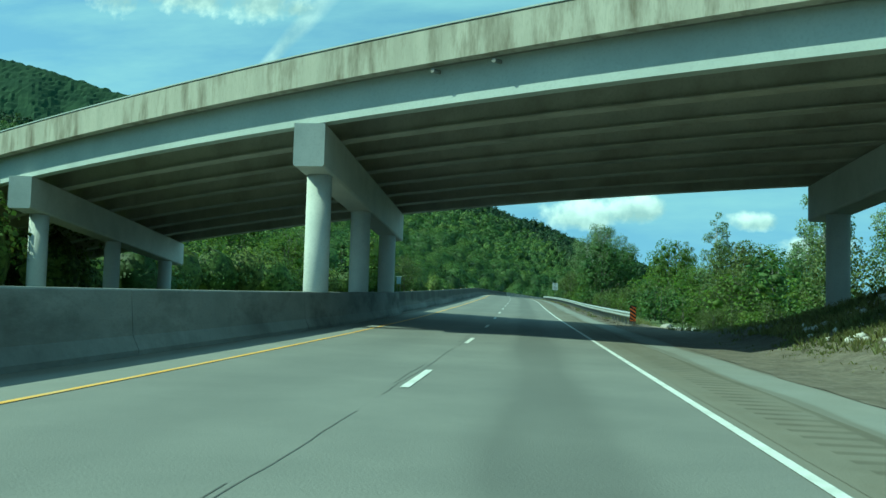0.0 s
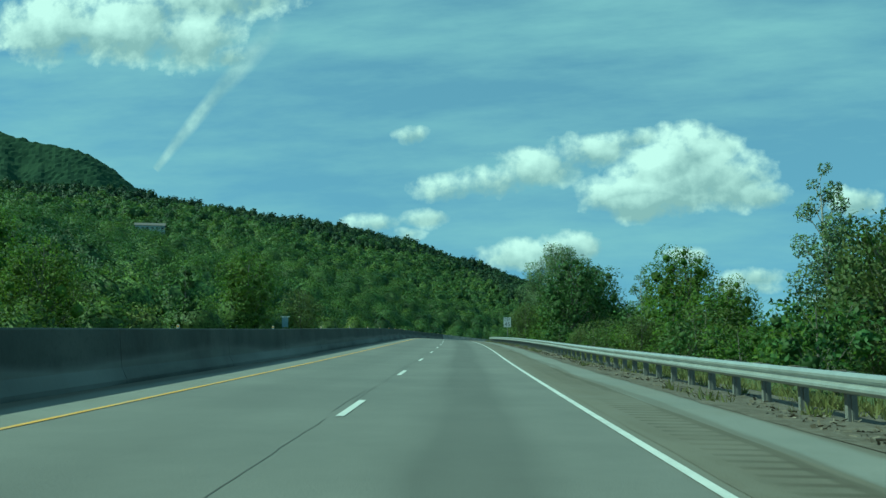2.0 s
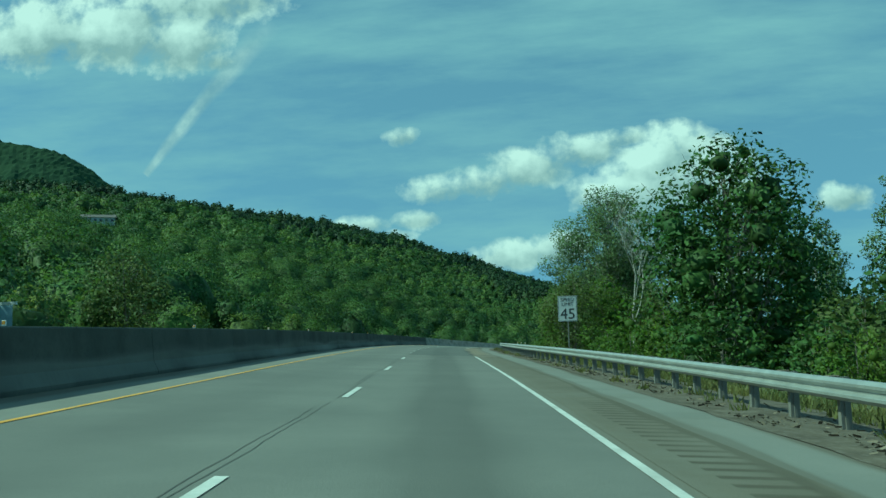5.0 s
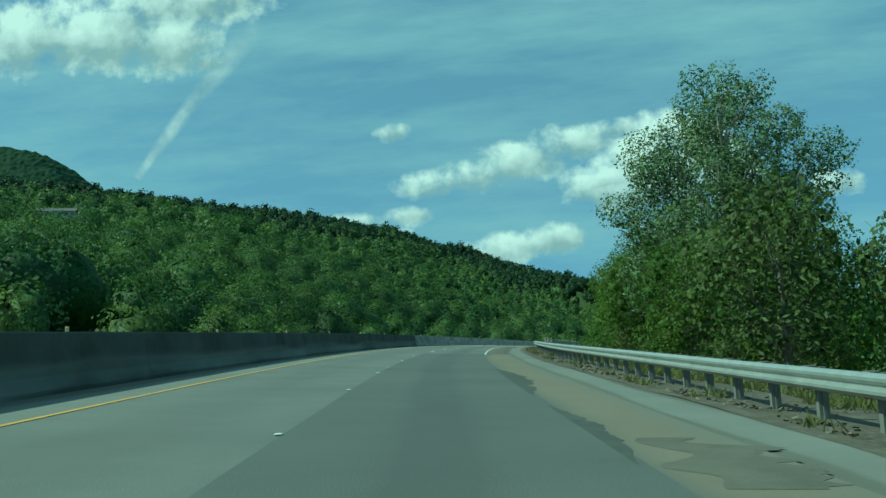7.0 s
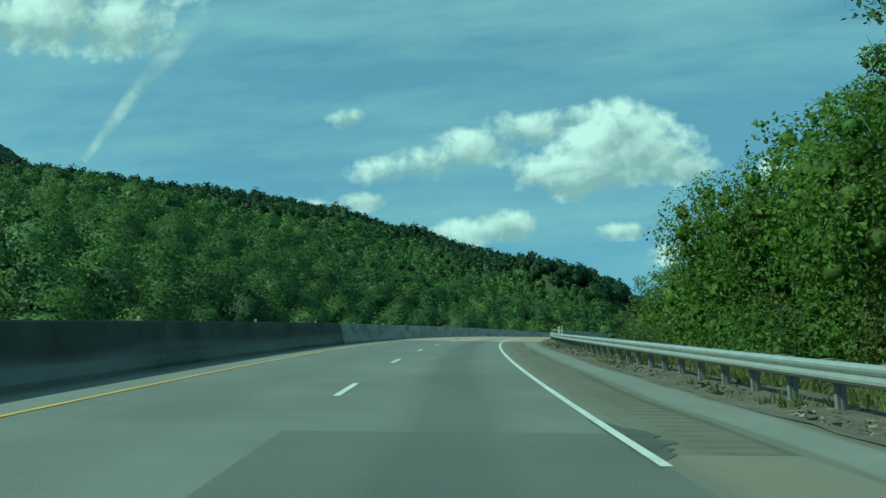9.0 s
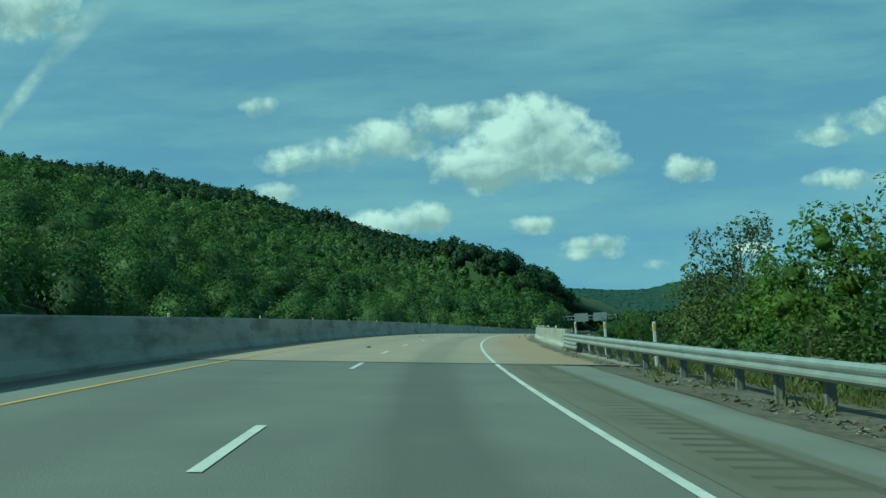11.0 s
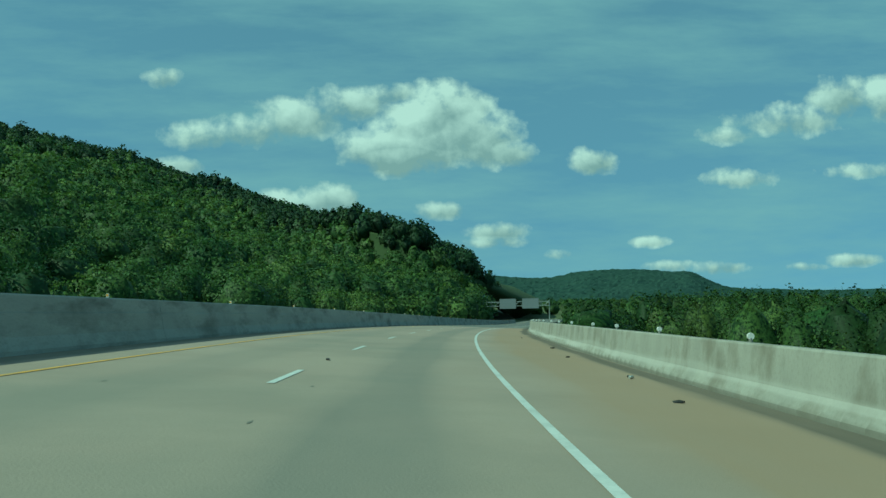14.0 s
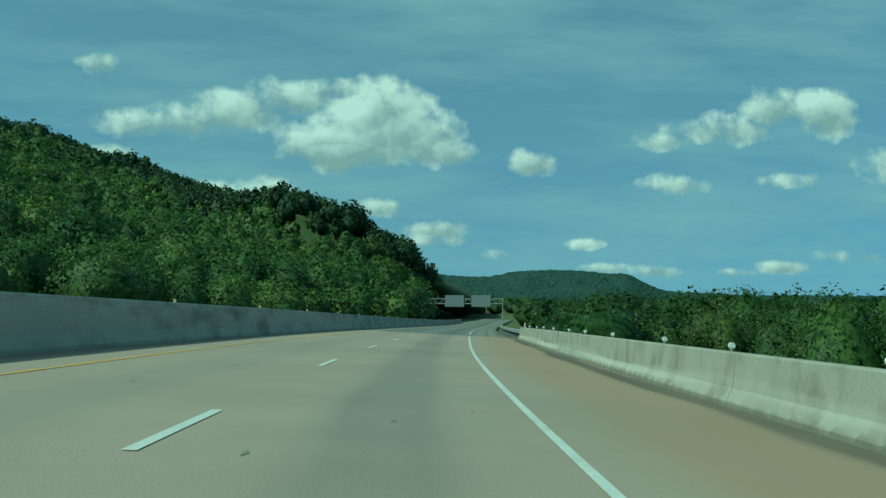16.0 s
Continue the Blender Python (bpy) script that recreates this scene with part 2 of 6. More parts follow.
def add_bands(mt, bands, grooves=None, scrapes=None):
    """Long soft-edged bands of wear and dirt along the road: (lat, half width, colour, amount, patchiness).
    grooves: lat from, lat to, end, pitch, colour. scrapes: level, height, pitch, colour of a scalloped grimy foot."""
    nt = mt.node_tree
    N, L = nt.nodes, nt.links
    p = N["Principled BSDF"]
    col = p.inputs["Base Color"].links[0].from_socket
    tc, sep = N.new("ShaderNodeTexCoord"), N.new("ShaderNodeSeparateXYZ")
    L.new(tc.outputs["UV"], sep.inputs[0])
    mp = N.new("ShaderNodeMapping")
    mp.inputs["Scale"].default_value = (0.8, 0.10, 1)
    L.new(tc.outputs["UV"], mp.inputs[0])
    nz = N.new("ShaderNodeTexNoise")
    nz.inputs["Scale"].default_value, nz.inputs["Detail"].default_value = 1.0, 6.0
    L.new(mp.outputs[0], nz.inputs["Vector"])

    def m(op, a, b, clamp=False):
        n = N.new("ShaderNodeMath")
        n.operation, n.use_clamp = op, clamp
        for s, x in ((n.inputs[0], a), (n.inputs[1], b)):
            if isinstance(x, (int, float)):
                s.default_value = x
            else:
                L.new(x, s)
        return n.outputs[0]

    nf = nz.outputs["Fac"]
    lat = m("ADD", sep.outputs[0], m("MULTIPLY", m("SUBTRACT", nf, 0.5), 0.9))
    for c, w, colour, amount, patchy in bands:
        d = m("DIVIDE", m("ABSOLUTE", m("SUBTRACT", lat, c), 0.0), w)
        k = m("MULTIPLY", m("SUBTRACT", 1.0, d), 1.6, True)
        k = m("MULTIPLY", k, k)
        k = m("MULTIPLY", k, m("ADD", 1.0 - patchy, m("MULTIPLY", m("SUBTRACT", nf, 0.3, True), 2.2 * patchy)), True)
        x = N.new("ShaderNodeMix")
        x.data_type = "RGBA"
        L.new(m("MULTIPLY", k, amount), x.inputs["Factor"])
        L.new(col, x.inputs[6])
        x.inputs[7].default_value = (*colour, 1)
        col = x.outputs[2]
    if grooves:
        # milled rumble grooves: lat from, lat to, end, pitch, colour
        g0, g1, end, pitch, colour = grooves
        u0, s0 = sep.outputs[0], sep.outputs[1]
        across = m("MULTIPLY", m("GREATER_THAN", u0, g0), m("LESS_THAN", u0, g1))
        ph = m("FRACT", m("ADD", m("DIVIDE", s0, pitch), m("MULTIPLY", u0, 0.12)), 0.0)
        bar = m("SUBTRACT", 1.0, m("MULTIPLY", m("ABSOLUTE", m("SUBTRACT", ph, 0.5), 0.0), 3.6), True)
        x = N.new("ShaderNodeMix")
        x.data_type = "RGBA"
        L.new(m("MULTIPLY", m("MULTIPLY", m("MULTIPLY", bar, 1.6, True), across), m("MULTIPLY", m("LESS_THAN", s0, end), m("MULTIPLY", m("SUBTRACT", nf, 0.34, True), 3.2, True))), x.inputs["Factor"])
        L.new(col, x.inputs[6])
        x.inputs[7].default_value = (*colour, 1)
        col = x.outputs[2]
    if scrapes:
        level, high, pitch, colour = scrapes
        u0, s0 = sep.outputs[0], sep.outputs[1]
        wave = m("FRACT", m("ADD", m("DIVIDE", s0, pitch), m("MULTIPLY", nf, 2.5)), 0.0)
        top = m("ADD", level, m("MULTIPLY", m("MULTIPLY", wave, m("MULTIPLY", m("SUBTRACT", nf, 0.30, True), 3.0, True)), high))
        x = N.new("ShaderNodeMix")
        x.data_type = "RGBA"
        L.new(m("MULTIPLY", m("MULTIPLY", m("SUBTRACT", top, u0), 9.0, True), 0.62), x.inputs["Factor"])
        L.new(col, x.inputs[6])
        x.inputs[7].default_value = (*colour, 1)
        col = x.outputs[2]
    L.new(col, p.inputs["Base Color"])
    return mt


def leaf_material(name, low, high, scale=0.12, through=0.3, spread=0.35, tints=()):
    """Leaves in two greens by patches. tints: a darker and a lighter green for single trees of a forest; they also
    bring in mottled shade.
    """
    mt = bpy.data.materials.new(name)
    mt.use_nodes = True
    nt = mt.node_tree
    N, L = nt.nodes, nt.links
    p, out = N["Principled BSDF"], N["Material Output"]
    geo = N.new("ShaderNodeNewGeometry")

    def ranged(src, a, b, c=0.0, d=1.0):
        r = N.new("ShaderNodeMapRange")
        for key, val in (("From Min", a), ("From Max", b), ("To Min", c), ("To Max", d)):
            r.inputs[key].default_value = val
        L.new(src, r.inputs["Value"])
        return r.outputs[0]

    def mix(fac, a, b):
        x = N.new("ShaderNodeMix")
        x.data_type = "RGBA"
        L.new(fac, x.inputs["Factor"])
        for s, c in ((x.inputs[6], a), (x.inputs[7], b)):
            if isinstance(c, tuple):
                s.default_value = (*c, 1)
            else:
                L.new(c, s)
        return x.outputs[2]

    t = N.new("ShaderNodeTexNoise")
    t.inputs["Scale"].default_value, t.inputs["Detail"].default_value = scale, 3.0
    L.new(geo.outputs["Position"], t.inputs["Vector"])
    col = mix(ranged(t.outputs["Fac"], 0.35, 0.65), low, high)
    if tints:
        tree = N.new("ShaderNodeUVMap")
        tree.uv_map = "tree"
        pick = N.new("ShaderNodeSeparateXYZ")
        L.new(tree.outputs[0], pick.inputs[0])
        col = mix(ranged(pick.outputs[0], 0.45, 1.0), col, tints[0])
        col = mix(ranged(pick.outputs[1], 0.55, 1.0), col, tints[1])
        # fine dark mottling: shade between the sprays put into the colour
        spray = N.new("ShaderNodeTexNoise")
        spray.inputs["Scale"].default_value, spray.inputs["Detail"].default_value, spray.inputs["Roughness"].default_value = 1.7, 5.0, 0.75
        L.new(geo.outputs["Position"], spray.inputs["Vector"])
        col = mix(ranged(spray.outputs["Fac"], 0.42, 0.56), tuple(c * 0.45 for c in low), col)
    hs = N.new("ShaderNodeHueSaturation")
    L.new(ranged(geo.outputs["Random Per Island"], 0, 1, 1 - spread, 1 + spread), hs.inputs["Value"])
    L.new(ranged(geo.outputs["Random Per Island"], 0, 1, 0.488, 0.508), hs.inputs["Hue"])
    L.new(col, hs.inputs["Color"])
    L.new(hs.outputs[0], p.inputs["Base Color"])
    p.inputs["Roughness"].default_value, p.inputs["Specular IOR Level"].default_value = 0.6, 0.25
    tr = N.new("ShaderNodeBsdfTranslucent")
    hs2 = N.new("ShaderNodeHueSaturation")
    hs2.inputs["Saturation"].default_value, hs2.inputs["Value"].default_value = 1.1, 1.3
    L.new(hs.outputs[0], hs2.inputs["Color"])
    L.new(hs2.outputs[0], tr.inputs["Color"])
    ms = N.new("ShaderNodeMixShader")
    ms.inputs[0].default_value = through
    L.new(p.outputs[0], ms.inputs[1])
    L.new(tr.outputs[0], ms.inputs[2])
    L.new(ms.outputs[0], out.inputs[0])
    return mt


def plain(name, color, rough=0.5, metal=0.0, spec=0.4):
    return material(name, tuple(c * 0.93 for c in color), tuple(min(1, c * 1.05) for c in color), scale=3.0, rough=rough, metal=metal,
                    bump=0.05, fine=60.0, spec=spec)


M = {
    "asphalt": add_bands(material("asphalt", (0.155, 0.157, 0.145), (0.195, 0.195, 0.178), scale=0.35, rough=0.9, bump=0.35, fine=45.0, stain=(0.125, 0.127, 0.12), stain_scale=0.12, stain_amount=0.5), [(1.85, 1.05, (0.085, 0.088, 0.082), 0.62, 0.35), (-1.85, 1.2, (0.115, 0.117, 0.11), 0.35, 0.4)]),
    "patch": add_bands(material("fresh_asphalt", (0.112, 0.117, 0.110), (0.135, 0.139, 0.130), scale=0.3, rough=0.88, bump=0.4, fine=45.0, stain=(0.145, 0.148, 0.135), stain_scale=0.2, stain_amount=0.35), [(1.7, 0.9, (0.07, 0.074, 0.07), 0.4, 0.4)]),
    "deck": add_bands(material("deck_concrete", (0.328, 0.264, 0.212), (0.372, 0.303, 0.244), scale=0.25, rough=0.88, bump=0.25, fine=40.0, stain=(0.215, 0.205, 0.17), stain_scale=0.1, stain_amount=0.45), [(1.85, 1.1, (0.165, 0.165, 0.145), 0.6, 0.4), (-1.85, 1.2, (0.20, 0.195, 0.165), 0.35, 0.4), (5.6, 2.0, (0.325, 0.228, 0.145), 0.85, 0.3), (6.85, 0.55, (0.085, 0.078, 0.062), 0.95, 0.35), (-5.3, 0.75, (0.13, 0.12, 0.09), 0.7, 0.4)]),
    "shoulder": add_bands(material("shoulder_asphalt", (0.190, 0.194, 0.176), (0.232, 0.232, 0.210), scale=0.4, rough=0.92, bump=0.35, fine=40.0, stain=(0.17, 0.158, 0.125), stain_scale=0.18, stain_amount=0.4), [(3.8, 0.5, (0.150, 0.136, 0.105), 0.8, 0.3), (5.1, 0.25, (0.115, 0.105, 0.080), 0.8, 0.4), (6.25, 0.35, (0.115, 0.10, 0.072), 0.85, 0.4), (-5.3, 0.7, (0.09, 0.08, 0.06), 0.8, 0.4)]),
    "rumble": add_bands(material("milled_shoulder_band", (0.132, 0.122, 0.096), (0.166, 0.152, 0.120), scale=0.8, rough=0.95, bump=0.4, fine=40.0, stain=(0.185, 0.178, 0.150), stain_scale=0.3, stain_amount=0.6), [(4.95, 0.14, (0.085, 0.076, 0.056), 0.8, 0.4), (3.9, 0.2, (0.165, 0.155, 0.125), 0.7, 0.4)], (4.22, 4.86, 900.0, 0.46, (0.088, 0.078, 0.058))),
    "dirt": material("road_dirt", (0.20, 0.168, 0.122), (0.28, 0.24, 0.18), scale=0.6, rough=0.95, bump=0.3, fine=35.0),
    "stained": material("brown_stained_asphalt", (0.120, 0.112, 0.090), (0.155, 0.144, 0.115), scale=1.2, rough=0.9, bump=0.3, fine=30.0, stain=(0.17, 0.155, 0.125), stain_scale=1.5, stain_amount=0.6),
    "smear": material("oily_concrete", (0.175, 0.165, 0.138), (0.225, 0.21, 0.175), scale=4.0, rough=0.85, bump=0.2, fine=30.0),
    "damp": material("damp_ragged_asphalt", (0.068, 0.072, 0.065), (0.098, 0.101, 0.090), scale=1.2, rough=0.8, bump=0.3, fine=30.0, stain=(0.13, 0.125, 0.105), stain_scale=1.5, stain_amount=0.5),
    "sand": add_bands(material("sandy_shoulder", (0.195, 0.168, 0.128), (0.225, 0.195, 0.150), scale=0.5, rough=0.95, bump=0.3, fine=35.0, stain=(0.15, 0.13, 0.10), stain_scale=0.25), [(3.35, 0.75, (0.145, 0.140, 0.122), 0.95, 0.3), (5.15, 0.7, (0.185, 0.175, 0.148), 0.95, 0.3)]),
    "tar": plain("joint_tar", (0.110, 0.112, 0.104), rough=0.9),
    "white": material("road_white", (0.55, 0.56, 0.53), (0.66, 0.66, 0.63), scale=2.5, rough=0.7, bump=0.2, fine=25.0, stain=(0.36, 0.36, 0.33), stain_scale=1.2, stain_amount=0.45),
    "yellow": material("road_yellow", (0.60, 0.33, 0.06), (0.70, 0.42, 0.10), scale=2.0, rough=0.75, bump=0.2, fine=25.0, stain=(0.42, 0.34, 0.2), stain_scale=0.7, stain_amount=0.6),
    "barrier": add_bands(material("barrier_concrete", (0.285, 0.295, 0.275), (0.370, 0.375, 0.345), scale=0.9, rough=0.9, bump=0.25, fine=20.0, stain=(0.115, 0.118, 0.105), stain_scale=0.7, stain_amount=0.9, coords="UV", stretch=(1.6, 0.35, 1), spec=0.2), [(-5.05, 0.55, (0.33, 0.335, 0.31), 0.5, 0.9)]),
    "barrier_pier": add_bands(material("grey_barrier_concrete", (0.165, 0.175, 0.165), (0.235, 0.243, 0.226), scale=0.9, rough=0.9, bump=0.25, fine=20.0, stain=(0.085, 0.090, 0.082), stain_scale=0.7, stain_amount=0.9, coords="UV", stretch=(1.2, 0.4, 1), spec=0.2), [(-5.2, 0.35, (0.27, 0.275, 0.26), 0.6, 0.9)]),
    # old stained concrete, its colour darkened further for the shade on the road face
    "barrier_old_shaded": add_bands(material("weathered_shaded_barrier_concrete", (0.060, 0.068, 0.064), (0.100, 0.108, 0.100), scale=0.9, rough=0.9, bump=0.3, fine=20.0, stain=(0.045, 0.048, 0.046), stain_scale=0.8, stain_amount=0.8, coords="UV", stretch=(0.5, 0.45, 1), spec=0.2), [(-5.2, 0.35, (0.27, 0.28, 0.265), 0.75, 0.9)]),
    "barrier_pale": add_bands(material("pale_barrier_concrete", (0.31, 0.298, 0.262), (0.40, 0.382, 0.335), scale=0.9, rough=0.9, bump=0.25, fine=20.0, stain=(0.165, 0.142, 0.105), stain_scale=1.0, stain_amount=0.6, coords="UV", stretch=(0.7, 1.0, 1), spec=0.2), [(7.5, 0.20, (0.52, 0.50, 0.46), 0.75, 0.8)], scrapes=(7.24, 0.16, 0.62, (0.17, 0.155, 0.125))),
    "girder": material("girder_paint", (0.40, 0.44, 0.42), (0.46, 0.50, 0.47), scale=0.4, rough=0.75, bump=0.08, fine=12.0, stain=(0.34, 0.37, 0.35), stain_scale=0.3, stain_amount=0.6),
    "parapet": material("parapet_concrete", (0.36, 0.345, 0.285), (0.48, 0.46, 0.385), scale=1.2, rough=0.9, bump=0.25, fine=18.0, stain=(0.155, 0.135, 0.095), stain_scale=1.1, stain_amount=0.9, stretch=(1.2, 1.2, 0.25)),
    "pier": material("pier_concrete", (0.48, 0.49, 0.46), (0.57, 0.57, 0.53), scale=0.7, rough=0.9, bump=0.15, fine=16.0, stain=(0.40, 0.41, 0.38), stain_scale=0.5, stain_amount=0.6),
    # slab colour lowered to hold the shade between the girders
    "slab": material("shade_darkened_underside", (0.175, 0.175, 0.157), (0.225, 0.222, 0.198), scale=0.4, rough=0.9, bump=0.1, fine=10.0, stain=(0.10, 0.098, 0.085), stain_scale=0.3, stain_amount=0.5),
    # soiled paint, with the warm light on the inner flanges put into its colour
    "girder_inner": material("soiled_warm_lit_girder_paint", (0.36, 0.355, 0.305), (0.47, 0.46, 0.40), scale=0.5, rough=0.8, bump=0.08, fine=12.0, stain=(0.24, 0.225, 0.18), stain_scale=0.4, stain_amount=0.6),
    "galv": material("galvanised_steel", (0.40, 0.42, 0.40), (0.52, 0.54, 0.51), scale=2.0, rough=0.45, bump=0.06, fine=30.0, metal=0.55, spec=0.5),
    "post_steel": material("weathered_post_steel", (0.20, 0.20, 0.185), (0.28, 0.275, 0.25), scale=3.0, rough=0.7, bump=0.1, fine=30.0, metal=0.3),
    "post_wood": material("treated_timber", (0.13, 0.115, 0.09), (0.19, 0.165, 0.125), scale=4.0, rough=0.9, bump=0.3, fine=40.0),
    "plastic_white": plain("white_plastic", (0.78, 0.78, 0.74), rough=0.5),
    "sign_white": plain("sign_sheeting", (0.60, 0.62, 0.62), rough=0.45),
    "sign_back": plain("sign_aluminium", (0.30, 0.32, 0.33), rough=0.5, metal=0.4),
    "black": plain("black_paint", (0.02, 0.02, 0.02), rough=0.6),
    "orange": plain("orange_sheeting", (0.75, 0.17, 0.03), rough=0.5),
    "amber": plain("amber_reflector", (0.75, 0.38, 0.05), rough=0.3),
    "red": plain("red_paint", (0.42, 0.05, 0.05), rough=0.5),
    "verge": material("gravel_verge", (0.085, 0.072, 0.054), (0.150, 0.130, 0.100), scale=1.5, rough=0.97, bump=0.8, fine=22.0, stain=(0.30, 0.28, 0.25), stain_scale=7.0, stain_amount=0.28),
    "ground": material("meadow_ground", (0.075, 0.10, 0.035), (0.115, 0.135, 0.05), scale=0.2, rough=0.97, bump=0.6, fine=6.0, stain=(0.16, 0.14, 0.08), stain_scale=0.08, stain_amount=0.5),
    "hill": material("forest_floor", (0.035, 0.055, 0.020), (0.055, 0.080, 0.028), scale=0.05, rough=0.97, bump=0.4, fine=1.0),
    "litter": material("dead_stalks", (0.115, 0.097, 0.072), (0.20, 0.175, 0.135), scale=3.0, rough=0.95, bump=0.1, fine=20.0, island=0.5),
    "stone": material("limestone", (0.38, 0.36, 0.32), (0.52, 0.50, 0.45), scale=2.0, rough=0.95, bump=0.4, fine=15.0, stain=(0.24, 0.22, 0.18), stain_scale=1.2, per_object=0.2),
    "bark": material("bark", (0.15, 0.135, 0.11), (0.24, 0.22, 0.185), scale=3.0, rough=0.95, bump=0.5, fine=25.0),
    "bark_pale": material("pale_bark", (0.36, 0.34, 0.29), (0.48, 0.455, 0.40), scale=2.0, rough=0.9, bump=0.3, fine=20.0),
    "grass": leaf_material("grass_blades", (0.115, 0.130, 0.045), (0.205, 0.200, 0.075), scale=0.5, through=0.4),
    "leaf_poplar": leaf_material("poplar_leaves", (0.128, 0.186, 0.083), (0.204, 0.262, 0.121), scale=0.3, through=0.35, spread=0.4),
    "leaf_green": leaf_material("green_leaves", (0.089, 0.149, 0.028), (0.151, 0.209, 0.041), scale=0.25, through=0.42, spread=0.3),
    "leaf_dark": leaf_material("dark_leaves", (0.055, 0.105, 0.029), (0.097, 0.153, 0.041), scale=0.3, through=0.28, spread=0.3),
    "leaf_olive": leaf_material("olive_leaves", (0.088, 0.122, 0.038), (0.135, 0.165, 0.052), scale=0.3, through=0.33, spread=0.3),
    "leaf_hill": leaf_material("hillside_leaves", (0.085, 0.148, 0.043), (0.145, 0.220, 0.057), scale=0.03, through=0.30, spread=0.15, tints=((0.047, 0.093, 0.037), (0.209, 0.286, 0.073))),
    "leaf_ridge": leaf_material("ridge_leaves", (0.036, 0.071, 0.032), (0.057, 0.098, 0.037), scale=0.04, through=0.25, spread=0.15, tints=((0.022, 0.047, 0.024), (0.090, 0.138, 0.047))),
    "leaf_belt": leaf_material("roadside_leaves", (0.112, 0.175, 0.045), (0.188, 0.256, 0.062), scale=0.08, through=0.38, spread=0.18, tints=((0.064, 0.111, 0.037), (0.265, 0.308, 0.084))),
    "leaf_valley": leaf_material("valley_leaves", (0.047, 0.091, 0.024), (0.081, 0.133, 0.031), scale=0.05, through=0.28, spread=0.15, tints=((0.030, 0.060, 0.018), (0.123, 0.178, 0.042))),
    "pale_blue": plain("pale_blue_sheeting", (0.30, 0.40, 0.50), rough=0.5),
    "house_wall": plain("grey_siding", (0.40, 0.44, 0.44), rough=0.8),
    "house_white": plain("white_siding", (0.70, 0.70, 0.66), rough=0.8),
    "roof": plain("roof_shingle", (0.14, 0.13, 0.125), rough=0.9),
    "glass": plain("window_glass", (0.03, 0.035, 0.04), rough=0.1, spec=0.6),
}


# ---- building helpers ----
def mesh_ob(name, verts, faces, mat, smooth=False):
    me = bpy.data.meshes.new(name)
    me.from_pydata([tuple(v) for v in verts], [], faces)
    me.materials.append(mat)
    if smooth:
        me.polygons.foreach_set("use_smooth", [True] * len(me.polygons))
    me.update()
    return new(name, me)


def part(name, bm, mat, parent, label=""):
    """Links a bmesh as one mesh object under a thing."""
    me = bpy.data.meshes.new(name)
    bm.to_mesh(me)
    bm.free()
    me.materials.append(mat)
    ob = new(name, me)
    ob.parent = parent
    return tagged(ob, label) if label else ob


def under(ob, parent, label=""):
    ob.parent = parent
    ob.matrix_parent_inverse = parent.matrix_basis.inverted()
    return tagged(ob, label) if label else ob


def thing(name, label, category, m=Matrix(), group="", kind=""):
    ob = new(name)
    ob.matrix_basis = m
    return tagged(ob, label, category, group, kind)


def box_bm(bm, lo, hi, bevel=0.0):
    x0, y0, z0 = lo
    x1, y1, z1 = hi
    r = bmesh.ops.create_cube(bm, size=1.0, matrix=Matrix.Translation(((x0 + x1) / 2, (y0 + y1) / 2, (z0 + z1) / 2)) @ Matrix.Diagonal((x1 - x0, y1 - y0, z1 - z0, 1)))
    if bevel:
        es = list({e for v in r["verts"] for e in v.link_edges})
        bmesh.ops.bevel(bm, geom=es, offset=bevel, segments=1, affect="EDGES")
    return bm


def tube_bm(bm, pts, radii, sides=7):
    """A tapering tube through points."""
    rings = []
    for i, (p, r) in enumerate(zip(pts, radii)):
        d = (Vector(pts[min(i + 1, len(pts) - 1)]) - Vector(pts[max(i - 1, 0)])).normalized()
        q = d.to_track_quat("Z", "Y")
        rings.append([bm.verts.new(Vector(p) + q @ Vector((r * math.cos(a), r * math.sin(a), 0))) for a in [2 * math.pi * k / sides for k in range(sides)]])
    for a, b in zip(rings, rings[1:]):
        for k in range(sides):
            bm.faces.new((a[k], a[(k + 1) % sides], b[(k + 1) % sides], b[k]))
    bm.faces.new(rings[0][::-1])
    bm.faces.new(rings[-1])
    return bm


# ---- the road's line: s along the lane divide, lat to its right ----
HEAD_S = [-80, 0, 50, 100, 125, 150, 180, 200, 220, 240, 260, 300, 340, 400, 470, 600, 900]
HEAD = [7.46, 5.73, 4.64, 5.0, 4.4, 3.8, 4.0, 5.3, 7.4, 9.1, 10.6, 15.08, 19.05, 23.9, 25.3, 27.0, 32.0]
LEVEL_S = [-80, -40, 0, 40, 80, 120, 160, 200, 240, 280, 320, 360, 400, 440, 520, 600, 700, 900]
LEVEL = [0.35, 0.05, 0.0, 0.42, 1.19, 2.13, 2.98, 3.61, 4.0, 4.04, 3.76, 3.15, 2.22, 1.10, -1.2, -3.3, -5.0, -6.5]
FALL = [0.0, 0.0, -0.001, -0.0174, -0.0313, -0.0434, -0.0523, -0.0586, -0.0627, -0.0647, -0.0638, -0.06, -0.0533, -0.05, -0.045, -0.04, -0.03, -0.02]
AX_S = np.arange(-80, 900.01, 1.0)
AX_H = np.radians(np.interp(AX_S, HEAD_S, HEAD))
AX_X = np.cumsum(np.sin(AX_H))
AX_Y = np.cumsum(np.cos(AX_H))
AX_X += -1.68 - AX_X[80]
AX_Y += 0.0 - AX_Y[80]


